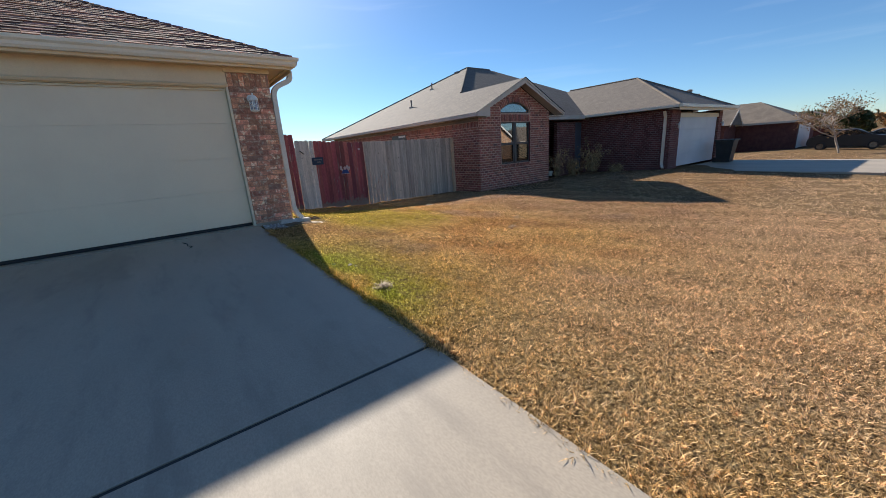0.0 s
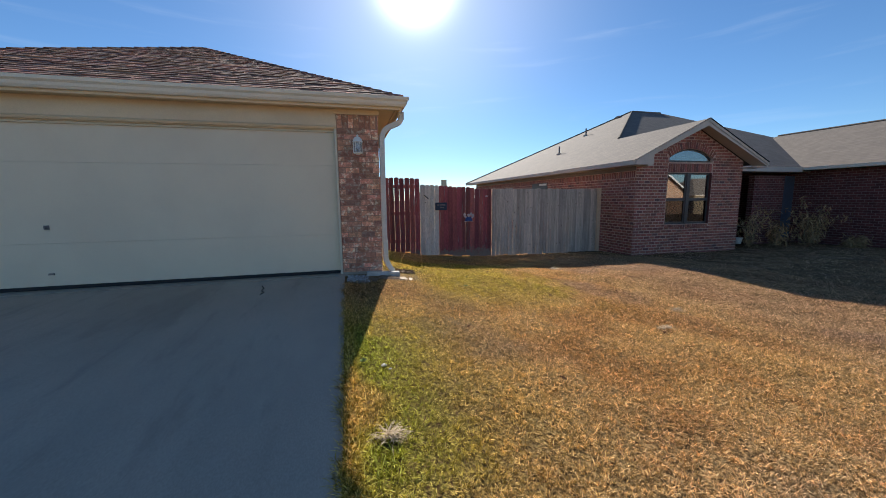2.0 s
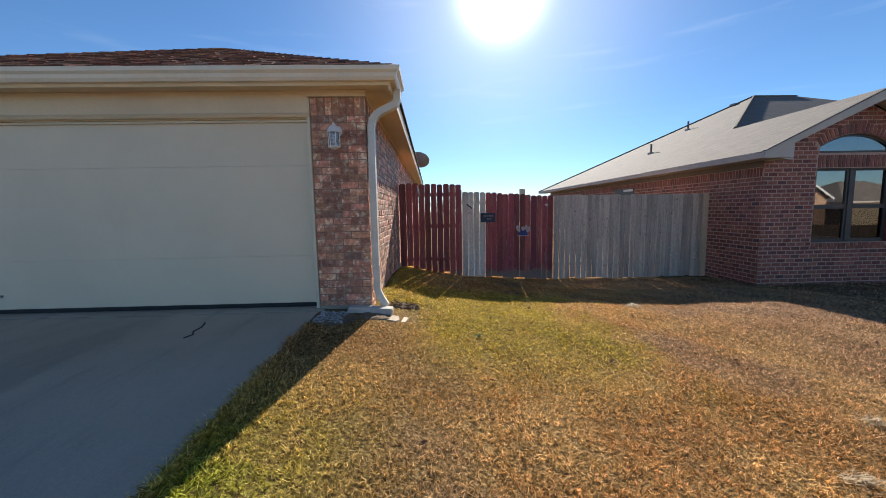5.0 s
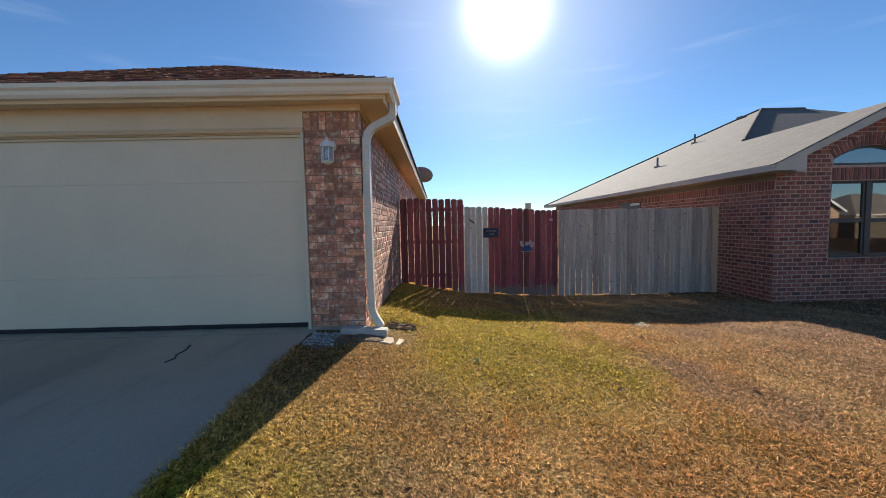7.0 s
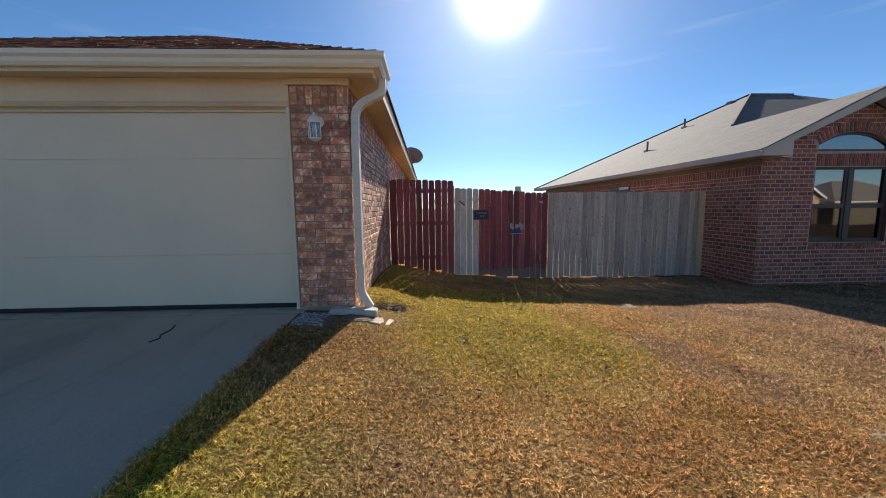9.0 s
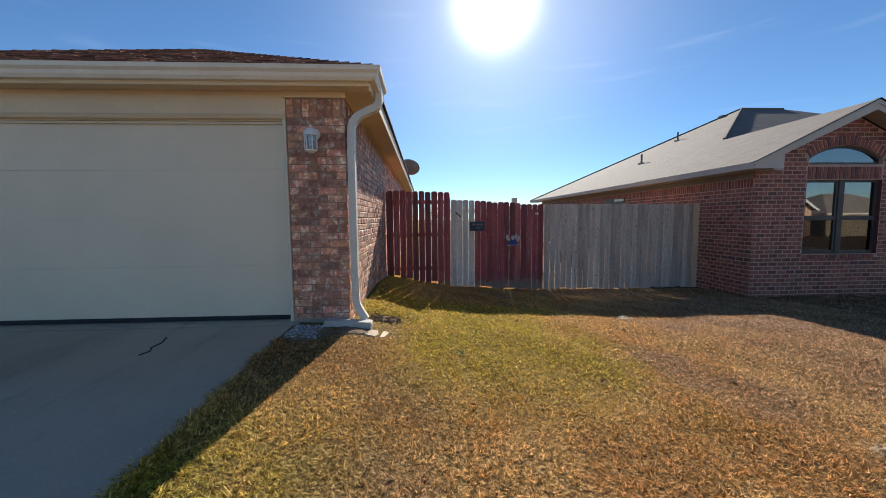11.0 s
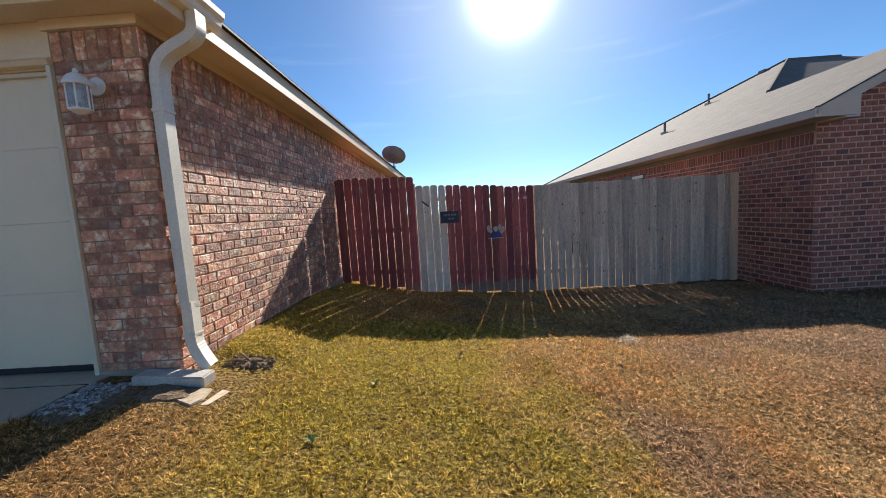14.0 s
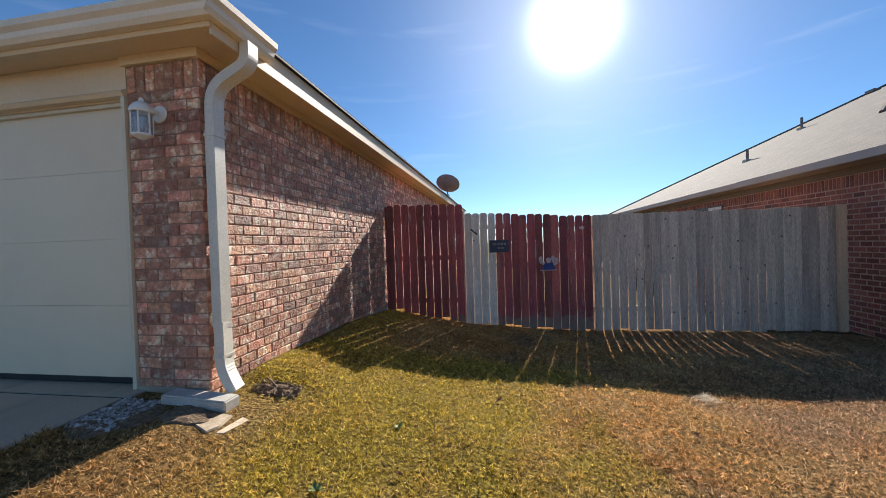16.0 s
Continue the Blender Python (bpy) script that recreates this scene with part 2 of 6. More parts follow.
M_CREAM = surf("cream_paint", (0.77, 0.61, 0.40), (0.72, 0.56, 0.365), 1.5, 0.55, 0.12, 90, fine=0.05)
M_TRIM = surf("pale_trim_paint", (0.72, 0.64, 0.48), (0.66, 0.58, 0.43), 2.0, 0.5, 0.1, 90, fine=0.06)
M_DOOR = surf("garage_door_paint", (0.82, 0.685, 0.49), (0.77, 0.64, 0.46), 0.8, 0.5, 0.1, 220, fine=0.05)
M_WHITE = surf("white_metal", (0.80, 0.79, 0.75), (0.74, 0.72, 0.67), 3.0, 0.4, 0.06, 120, fine=0.06)
M_GUTTER = surf("cream_white_metal", (0.85, 0.74, 0.58), (0.80, 0.68, 0.52), 2.0, 0.42, 0.06, 100, fine=0.06)
M_SPOUT = surf("cream_white_spout", (0.72, 0.68, 0.59), (0.65, 0.61, 0.52), 3.0, 0.45, 0.08, 90, fine=0.1)
M_SHINGLE = surf("brown_shingle", (0.40, 0.155, 0.095), (0.20, 0.09, 0.07), 5.0, 0.95, 0.6, 260, spread=0.6, fine=0.5, third=((0.45, 0.27, 0.205), 9.0, 0.56))
M_TAUPE = surf("taupe_paint", (0.62, 0.53, 0.44), (0.56, 0.475, 0.39), 1.2, 0.6, 0.1, 90, fine=0.06)
M_RED = surf("red_stained_wood", (0.44, 0.095, 0.092), (0.29, 0.066, 0.064), 2.5, 0.7, 0.7, 60, spread=0.34, fine=0.45, stretch=(4, 4, 0.35), third=((0.37, 0.24, 0.21), 5.0, 0.59))
M_BARE = surf("bare_cedar", (0.82, 0.73, 0.62), (0.70, 0.60, 0.49), 3.0, 0.85, 0.6, 70, spread=0.2, fine=0.35, stretch=(4, 4, 0.3))
M_GREYWOOD = surf("weathered_wood", (0.66, 0.52, 0.41), (0.48, 0.375, 0.295), 2.5, 0.9, 0.7, 70, spread=0.2, fine=0.4, stretch=(4, 4, 0.3), third=((0.52, 0.44, 0.37), 2.0, 0.6))


def knots(m, scale, size):
    """Small dark knots scattered over the boards."""
    n, link = m.node_tree.nodes, m.node_tree.links.new
    b = n["Principled BSDF"]
    was = b.inputs["Base Color"].links[0].from_socket
    geo = n.new("ShaderNodeNewGeometry")
    v = n.new("ShaderNodeTexVoronoi")
    v.inputs["Scale"].default_value = scale
    link(geo.outputs["Position"], v.inputs["Vector"])
    k = n.new("ShaderNodeMapRange")
    for i, val in zip(("From Min", "From Max", "To Min", "To Max"), (size * 0.6, size, 0.85, 0.0)):
        k.inputs[i].default_value = val
    link(v.outputs["Distance"], k.inputs["Value"])
    x = n.new("ShaderNodeMix")
    x.data_type = "RGBA"
    link(k.outputs["Result"], x.inputs["Factor"])
    link(was, x.inputs["A"])
    x.inputs["B"].default_value = (0.10, 0.065, 0.045, 1)
    link(x.outputs["Result"], b.inputs["Base Color"])


knots(M_BARE, 4.5, 0.10)
knots(M_GREYWOOD, 4.6, 0.10)
M_CONCRETE = surf("broomed_concrete", (0.445, 0.368, 0.28), (0.375, 0.312, 0.24), 0.9, 0.62, 0.2, 180, fine=0.13, third=((0.33, 0.275, 0.21), 1.0, 0.58), stretch=(1, 0.45, 1), depth=0.0015)


def tyre_smears(m):
    """Long brown-grey smears across the slabs, running askew to the joints."""
    n, link = m.node_tree.nodes, m.node_tree.links.new
    b = n["Principled BSDF"]
    was = b.inputs["Base Color"].links[0].from_socket
    geo, mp, ns = n.new("ShaderNodeNewGeometry"), n.new("ShaderNodeMapping"), n.new("ShaderNodeTexNoise")
    mp.inputs["Rotation"].default_value = (0, 0, radians(-28))
    mp.inputs["Scale"].default_value = (2.6, 0.55, 1)
    ns.inputs["Scale"].default_value, ns.inputs["Detail"].default_value, ns.inputs["Roughness"].default_value = 1.7, 6.0, 0.68
    link(geo.outputs["Position"], mp.inputs["Vector"])
    link(mp.outputs["Vector"], ns.inputs["Vector"])
    k = n.new("ShaderNodeMapRange")
    k.interpolation_type = "SMOOTHSTEP"
    for i, val in zip(("From Min", "From Max", "To Min", "To Max"), (0.50, 0.72, 0.0, 0.45)):
        k.inputs[i].default_value = val
    link(ns.outputs["Fac"], k.inputs["Value"])
    x = n.new("ShaderNodeMix")
    x.data_type = "RGBA"
    link(k.outputs["Result"], x.inputs["Factor"])
    link(was, x.inputs["A"])
    x.inputs["B"].default_value = (0.235, 0.195, 0.155, 1)
    link(x.outputs["Result"], b.inputs["Base Color"])


tyre_smears(M_CONCRETE)
M_STEP = surf("cast_stone", (0.60, 0.56, 0.50), (0.50, 0.46, 0.40), 6.0, 0.9, 0.5, 120, fine=0.2)
M_SOIL = surf("dark_soil", (0.20, 0.13, 0.075), (0.27, 0.18, 0.105), 14.0, 0.98, 1.0, 60, fine=0.5, depth=0.02)
M_FLAG = surf("limestone_flag", (0.68, 0.53, 0.38), (0.55, 0.42, 0.29), 7.0, 0.9, 0.6, 90, spread=0.2, fine=0.25)
M_GRAVEL = surf("white_gravel", (0.52, 0.48, 0.44), (0.30, 0.275, 0.25), 20.0, 0.9, 0.5, 120, spread=0.35, fine=0.2)
M_BLACK = surf("black_rubber", (0.012, 0.012, 0.013), (0.02, 0.02, 0.02), 8, 0.7, 0.2, 120)
M_BIN = surf("black_plastic", (0.018, 0.019, 0.02), (0.03, 0.03, 0.03), 3, 0.5, 0.1, 90)
M_FRAME = surf("dark_window_frame", (0.10, 0.085, 0.075), (0.075, 0.065, 0.06), 4, 0.45, 0.05, 90)
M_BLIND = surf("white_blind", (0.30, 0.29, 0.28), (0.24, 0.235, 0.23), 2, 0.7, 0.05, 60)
M_STEEL = surf("brown_grey_steel", (0.26, 0.22, 0.195), (0.20, 0.17, 0.155), 5, 0.5, 0.1, 90, metal=0.2)
M_DISH = surf("grey_dish_paint", (0.30, 0.30, 0.30), (0.25, 0.25, 0.255), 5, 0.6, 0.1, 90)
M_TAN = surf("fresh_cedar", (0.80, 0.58, 0.38), (0.70, 0.49, 0.31), 3.0, 0.85, 0.5, 70, fine=0.25, stretch=(4, 4, 0.3))
# taupe trim with the soffit's shade put into its colour
M_SHADETRIM = surf("taupe_trim_soffit_shade", (0.24, 0.19, 0.155), (0.20, 0.16, 0.13), 2, 0.6, 0.1, 90, fine=0.1)
M_NAVY = surf("navy_paint", (0.035, 0.05, 0.085), (0.028, 0.04, 0.07), 9, 0.6, 0.2, 90)
M_BLUE = surf("blue_paint", (0.045, 0.075, 0.24), (0.035, 0.06, 0.2), 9, 0.6, 0.2, 90)
M_SHELL = surf("shell_paint", (0.66, 0.50, 0.46), (0.55, 0.40, 0.38), 14, 0.6, 0.3, 90)
M_BARK = surf("grey_bark", (0.30, 0.24, 0.19), (0.2, 0.16, 0.125), 8, 0.95, 0.8, 60, fine=0.4)
M_TWIG = surf("dry_twig", (0.34, 0.25, 0.15), (0.24, 0.17, 0.10), 9, 0.9, 0.4, 80, spread=0.3)
M_DRYLEAF = surf("dry_leaf", (0.46, 0.29, 0.15), (0.30, 0.185, 0.085), 7, 0.85, 0.3, 60, spread=0.5)
M_LEAF = surf("dark_leaf", (0.045, 0.07, 0.022), (0.07, 0.09, 0.03), 3, 0.7, 0.3, 40, spread=0.5)
M_FARBRICK = surf("far_brick", (0.17, 0.06, 0.045), (0.12, 0.04, 0.034), 3, 0.9, 0.5, 30, fine=0.3)
M_FARROOF = surf("far_shingle", (0.20, 0.16, 0.125), (0.15, 0.12, 0.095), 1.2, 0.95, 0.4, 30, fine=0.3)
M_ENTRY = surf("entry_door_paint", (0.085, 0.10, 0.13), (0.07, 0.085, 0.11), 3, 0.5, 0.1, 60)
M_CAR = surf("black_car_paint", (0.008, 0.009, 0.012), (0.011, 0.012, 0.015), 3, 0.38, 0, 60, fine=0)
M_CHROME = surf("pale_metal", (0.16, 0.16, 0.165), (0.12, 0.12, 0.125), 3, 0.25, 0, 60, metal=1.0, fine=0)


def glass_material(name, tint, rough=0.02):
    m = bpy.data.materials.new(name)
    m.use_nodes = True
    b = m.node_tree.nodes["Principled BSDF"]
    b.inputs["Base Color"].default_value = (*tint, 1)
    b.inputs["Roughness"].default_value = rough
    b.inputs["Transmission Weight"].default_value = 0.9
    b.inputs["IOR"].default_value = 1.5
    b.inputs["Specular IOR Level"].default_value = 1.0
    return m


def coated_glass(name, share, tint):
    """Sun-control glass: part mirror, part clear."""
    m = bpy.data.materials.new(name)
    m.use_nodes = True
    n, link = m.node_tree.nodes, m.node_tree.links.new
    gl, tr, mx = n.new("ShaderNodeBsdfGlossy"), n.new("ShaderNodeBsdfTransparent"), n.new("ShaderNodeMixShader")
    gl.inputs["Roughness"].default_value = 0.02
    tr.inputs["Color"].default_value = (*tint, 1)
    mx.inputs[0].default_value = share
    link(tr.outputs[0], mx.inputs[1])
    link(gl.outputs[0], mx.inputs[2])
    link(mx.outputs[0], n["Material Output"].inputs["Surface"])
    return m


M_GLASS = coated_glass("window_glass", 0.30, (0.5, 0.55, 0.57))
M_SCREEN = coated_glass("screened_glass", 0.05, (0.35, 0.36, 0.38))
M_LAMPGLASS = glass_material("lantern_glass", (0.85, 0.9, 0.95), 0.25)
M_CARGLASS = glass_material("car_glass", (0.2, 0.22, 0.24))


def brickish(name, c1, c2, mortar, wide=0.205, row=0.0878, gap=0.007, shade=0.6):
    """Brick or shingle rows drawn on a far surface."""
    m = surf(name, c1, c2, 4, 0.9, 0.4, 60, fine=0.25)
    n, link = m.node_tree.nodes, m.node_tree.links.new
    b = n["Principled BSDF"]
    was = b.inputs["Base Color"].links[0].from_socket
    geo = n.new("ShaderNodeNewGeometry")
    sep, com = n.new("ShaderNodeSeparateXYZ"), n.new("ShaderNodeCombineXYZ")
    link(geo.outputs["Position"], sep.inputs[0])
    ad = n.new("ShaderNodeMath")
    link(sep.outputs["X"], ad.inputs[0])
    link(sep.outputs["Y"], ad.inputs[1])
    link(ad.outputs[0], com.inputs["X"])
    link(sep.outputs["Z"], com.inputs["Y"])
    bt = n.new("ShaderNodeTexBrick")
    bt.inputs["Scale"].default_value = 1.0
    bt.inputs["Brick Width"].default_value, bt.inputs["Row Height"].default_value, bt.inputs["Mortar Size"].default_value = wide, row, gap
    bt.inputs["Mortar"].default_value = (*mortar, 1)
    link(com.outputs[0], bt.inputs["Vector"])
    link(was, bt.inputs["Color1"])
    hs = n.new("ShaderNodeHueSaturation")
    hs.inputs["Value"].default_value = shade
    link(was, hs.inputs["Color"])
    link(hs.outputs[0], bt.inputs["Color2"])
    link(bt.outputs["Color"], b.inputs["Base Color"])
    return m


M_SHINGLE_GREY = brickish("grey_shingle_rows", (0.20, 0.165, 0.138), (0.165, 0.138, 0.116), (0.105, 0.09, 0.077), 0.30, 0.0664, 0.004, 0.86)

# ---- building kit ----


def thing(name, at, label, category, group="", kind=""):
    ob = new(name)
    ob.location = at
    ob.empty_display_size = 0.2
    return tagged(ob, label, category, group, kind)


def hang(ob, parent):
    ob.parent = parent
    if parent.parent is None and parent.data is None:
        ob.matrix_parent_inverse = Matrix.Translation(-parent.location)
    return ob


def part(name, bm, material, parent=None, label=""):
    """One mesh object out of a bmesh, in place, under a thing or a part."""
    me = bpy.data.meshes.new(name)
    bmesh.ops.recalc_face_normals(bm, faces=bm.faces)
    bm.to_mesh(me)
    bm.free()
    me.materials.append(material)
    ob = new(name, me)
    if parent:
        hang(ob, parent)
    if label:
        ob["label"] = label
    return ob


def raw(name, verts, faces, material, parent=None, label="", smooth=False):
    me = bpy.data.meshes.new(name)
    me.from_pydata([tuple(v) for v in verts], [], [tuple(f) for f in faces])
    me.materials.append(material)
    if smooth:
        for p in me.polygons:
            p.use_smooth = True
    ob = new(name, me)
    if parent:
        hang(ob, parent)
    if label:
        ob["label"] = label
    return ob


def box(x0, x1, y0, y1, z0, z1, bevel=0.0, bm=None):
    own = bm is None
    bm = bm or bmesh.new()
    vs = [bm.verts.new((x, y, z)) for x in (x0, x1) for y in (y0, y1) for z in (z0, z1)]
    for f in ((0, 1, 3, 2), (4, 6, 7, 5), (0, 4, 5, 1), (2, 3, 7, 6), (0, 2, 6, 4), (1, 5, 7, 3)):
        bm.faces.new([vs[i] for i in f])
    if bevel and own:
        bmesh.ops.bevel(bm, geom=bm.edges[:], offset=bevel, segments=2, profile=0.7, affect="EDGES")
    return bm


def prism(points, axis, a, b, bm=None):
    """A flat outline in the plane across axis (0 x, 1 y, 2 z), drawn out from a to b."""
    bm = bm or bmesh.new()
    rings = []
    for v in (a, b):
        ring = []
        for p in points:
            q = list(p)
            q.insert(axis, v)
            ring.append(bm.verts.new(q))
        rings.append(ring)
    bm.faces.new(rings[0])
    bm.faces.new(rings[1][::-1])
    k = len(points)
    for i in range(k):
        bm.faces.new((rings[0][i], rings[0][(i + 1) % k], rings[1][(i + 1) % k], rings[1][i]))
    return bm


def tube(points, radius, sides=8, bm=None, taper=1.0, cap=True):
    bm = bm or bmesh.new()
    pts = [Vector(p) for p in points]
    rings = []
    for i, p in enumerate(pts):
        d = (pts[min(i + 1, len(pts) - 1)] - pts[max(i - 1, 0)]).normalized()
        side = d.cross(Vector((0.13, 0.31, 0.94))).normalized()
        if side.length < 0.5:
            side = Vector((1, 0, 0))
        up = side.cross(d)
        r = radius * (1 + (taper - 1) * i / max(1, len(pts) - 1))
        rings.append([bm.verts.new(p + (side * math.cos(a) + up * math.sin(a)) * r) for a in [2 * math.pi * k / sides for k in range(sides)]])
    for r0, r1 in zip(rings, rings[1:]):
        for k in range(sides):
            bm.faces.new((r0[k], r0[(k + 1) % sides], r1[(k + 1) % sides], r1[k]))
    if cap:
        bm.faces.new(rings[0][::-1])
        bm.faces.new(rings[-1])
    return bm


def sweep(points, outline, side_way, bm=None):
    """An outline (across, out) carried along a path; side_way is the across direction."""
    bm = bm or bmesh.new()
    pts = [Vector(p) for p in points]
    across = Vector(side_way).normalized()
    rings = []
    for i, p in enumerate(pts):
        d0 = (pts[i] - pts[i - 1]).normalized() if i else (pts[1] - pts[0]).normalized()
        d1 = (pts[i + 1] - pts[i]).normalized() if i + 1 < len(pts) else d0
        out0, out1 = d0.cross(across).normalized(), d1.cross(across).normalized()
        out = (out0 + out1).normalized()
        grow = 1 / max(0.5, out.dot(out0))
        rings.append([bm.verts.new(p + across * u + out * (v * grow)) for u, v in outline])
    k = len(outline)
    for r0, r1 in zip(rings, rings[1:]):
        for i in range(k):
            bm.faces.new((r0[i], r0[(i + 1) % k], r1[(i + 1) % k], r1[i]))
    bm.faces.new(rings[0][::-1])
    bm.faces.new(rings[-1])
    return bm


def lathe(profile, sides, at, bm=None):
    bm = bm or bmesh.new()
    rings = [[bm.verts.new((at[0] + r * math.cos(2 * math.pi * k / sides), at[1] + r * math.sin(2 * math.pi * k / sides), at[2] + z)) for k in range(sides)] for r, z in profile]
    for r0, r1 in zip(rings, rings[1:]):
        for k in range(sides):
            bm.faces.new((r0[k], r0[(k + 1) % sides], r1[(k + 1) % sides], r1[k]))
    bm.faces.new(rings[0][::-1])
    bm.faces.new(rings[-1])
    return bm


PIECES = {}


def chip(w, h, d, inset, variant):
    """A brick-like block: x along, z up, front face at y = -d with worn edges; corner at the middle of its back."""
    rng = random.Random(variant * 77 + int(w * 1000))
    j = lambda: rng.uniform(-0.0016, 0.0016)
    back = [(-w / 2, 0, -h / 2), (w / 2, 0, -h / 2), (w / 2, 0, h / 2), (-w / 2, 0, h / 2)]
    mid = [(x + j(), -d + inset, z + j()) for x, y, z in back]
    front = [(x * (1 - 2 * inset / w) + j(), -d + j() * 1.5, z * (1 - 2 * inset / h) + j()) for x, y, z in back]
    faces = [(8, 9, 10, 11)]
    for a in (0, 4):
        for i in range(4):
            k = (i + 1) % 4
            faces.append((a + i, a + k, a + 4 + k, a + 4 + i))
    return back + mid + front, faces


def piece_mesh(w, h, d, inset, variant, material, name):
    key = (round(w, 2), round(h, 3), round(d, 3), variant, material.name, name)
    if key not in PIECES:
        v, f = chip(key[0], h, d, inset, variant)
        me = bpy.data.meshes.new(name)
        me.from_pydata(v, [], f)
        me.materials.append(material)
        PIECES[key] = me
    return PIECES[key]


LATE = []        # pieces of walls and roofs, made at the end of the file


def lay_bricks(parent, at, along, rows, length, course, joint, material, depth, near, rng, name="brick", skew=0.25):
    """rows: (z of the course's foot, height, [(from, to), ...], offset). near(u, z) picks single pieces, at most 300."""
    along = Vector(along).normalized()
    turn = Matrix((along, Vector((0, 0, 1)).cross(along), (0, 0, 1))).transposed().to_4x4()
    singles, rest = [], []
    for z, h, spans, off, step in rows:
        for u0, u1 in spans:
            u = u0 - ((u0 - off) % step)
            while u < u1 - 0.02:
                a, b = max(u, u0), min(u + step, u1)
                u += step
                if b - a < 0.045:
                    continue
                w, c = b - a - joint, (a + b) / 2
                m = Matrix.Translation(Vector(at) + along * c + Vector((0, 0, z + h / 2))) @ turn @ pose(0, rng.uniform(-0.0015, 0.0015), 0, rng.uniform(-0.25, 0.25), rng.uniform(-0.35, 0.35), rng.uniform(-skew, skew))
                (singles if near(c, z) else rest).append((m, w, h - joint))
    if len(singles) > 300:
        rest += singles[300:]
        singles = singles[:300]
    LATE.append((parent, singles, rest, depth, material, name))


def make_late():
    for parent, singles, rest, depth, material, name in LATE:
        for i, (m, w, h) in enumerate(singles):
            ob = new(name, piece_mesh(w, h, depth, 0.004, i % 3, material, name))
            ob.parent = parent
            ob.matrix_basis = m
        if rest:
            verts, faces = [], []
            for i, (m, w, h) in enumerate(rest):
                v, f = chip(w, h, depth, 0.004, i % 5)
                k = len(verts)
                verts += [m @ Vector(p) for p in v]
                faces += [tuple(k + q for q in g) for g in f]
            ob = raw(name + "work", verts, faces, material, parent)
            ob["kind"] = "stuff"


# ---- ground ----


def top_of(y):
    return float(np.interp(y, [-6, 7, 11, 13], [0.032, 0.50, 0.35, 0.29]))


FALL_FRONT = ((0.9, 0.012), (1.0, 0.008), (1.5, 0.03), (1.9, 0.07), (2.4, 0.12), (2.8, 0.16), (4.0, 0.26), (6.0, 0.35), (9.3, 0.41), (15, 0.46), (18, 0.49), (47, 1.1), (90, 1.6))
FALL_BACK = ((0.9, -0.03), (1.55, -0.03), (2.2, 0.08), (2.98, 0.25), (3.7, 0.31), (5.17, 0.40), (7.0, 0.45), (9.3, 0.48), (18, 0.49), (47, 1.1), (90, 1.6))


def ground(x, y):
    f = np.interp(x, [p[0] for p in FALL_FRONT], [p[1] for p in FALL_FRONT])
    b = np.interp(x, [p[0] for p in FALL_BACK], [p[1] for p in FALL_BACK])
    k = np.clip((np.asarray(y) - 7.5) / 3.2, 0, 1)
    k = k * k * (3 - 2 * k)
    yy = np.asarray(y, dtype=float)
    top = np.interp(yy, [-6, 7, 11, 13], [0.032, 0.50, 0.35, 0.29])
    bumps = 0.012 * np.sin(x * 2.3 + 1.1 * np.sin(yy * 1.7)) * np.sin(yy * 2.9 + 0.6) + 0.007 * np.sin(x * 6.1 + yy * 4.3)
    m0, m1 = np.clip((yy - 7.15) / 0.5, 0, 1), np.clip((11.0 - yy) / 1.6, 0, 1)
    mound = 0.085 * np.exp(-((np.asarray(x) - 1.6) / 0.55) ** 2) * m0 * m0 * (3 - 2 * m0) * m1
    return top + mound - (f * (1 - k) + b * k) + bumps * np.clip((np.asarray(x) - 1.2) / 1.0, 0, 1)


def ground_sheet():
    xs = np.concatenate([np.linspace(-400, -12, 14)[:-1], np.linspace(-12, 0.5, 16)[:-1], np.linspace(0.5, 12, 116)[:-1], np.linspace(12, 60, 60)[:-1], np.linspace(60, 900, 24)])
    ys = np.concatenate([np.linspace(-500, -8, 14)[:-1], np.linspace(-8, 0, 20)[:-1], np.linspace(0, 13, 130)[:-1], np.linspace(13, 60, 30)[:-1], np.linspace(60, 900, 20)])
    X, Y = np.meshgrid(xs, ys)
    Z = ground(X, Y)
    Z = np.where(X < 0.85, Z - 0.10, Z)
    Z = np.where((X < 1.45) & (Y > 7.2) & (Y < 22), Z - 0.3, Z)
    verts = np.stack([X, Y, Z], -1).reshape(-1, 3)
    w = len(xs)
    faces = [(j * w + i, j * w + i + 1, (j + 1) * w + i + 1, (j + 1) * w + i) for j in range(len(ys) - 1) for i in range(w - 1)]
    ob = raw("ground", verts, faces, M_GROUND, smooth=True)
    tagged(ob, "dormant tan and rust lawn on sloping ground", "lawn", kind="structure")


ground_sheet()


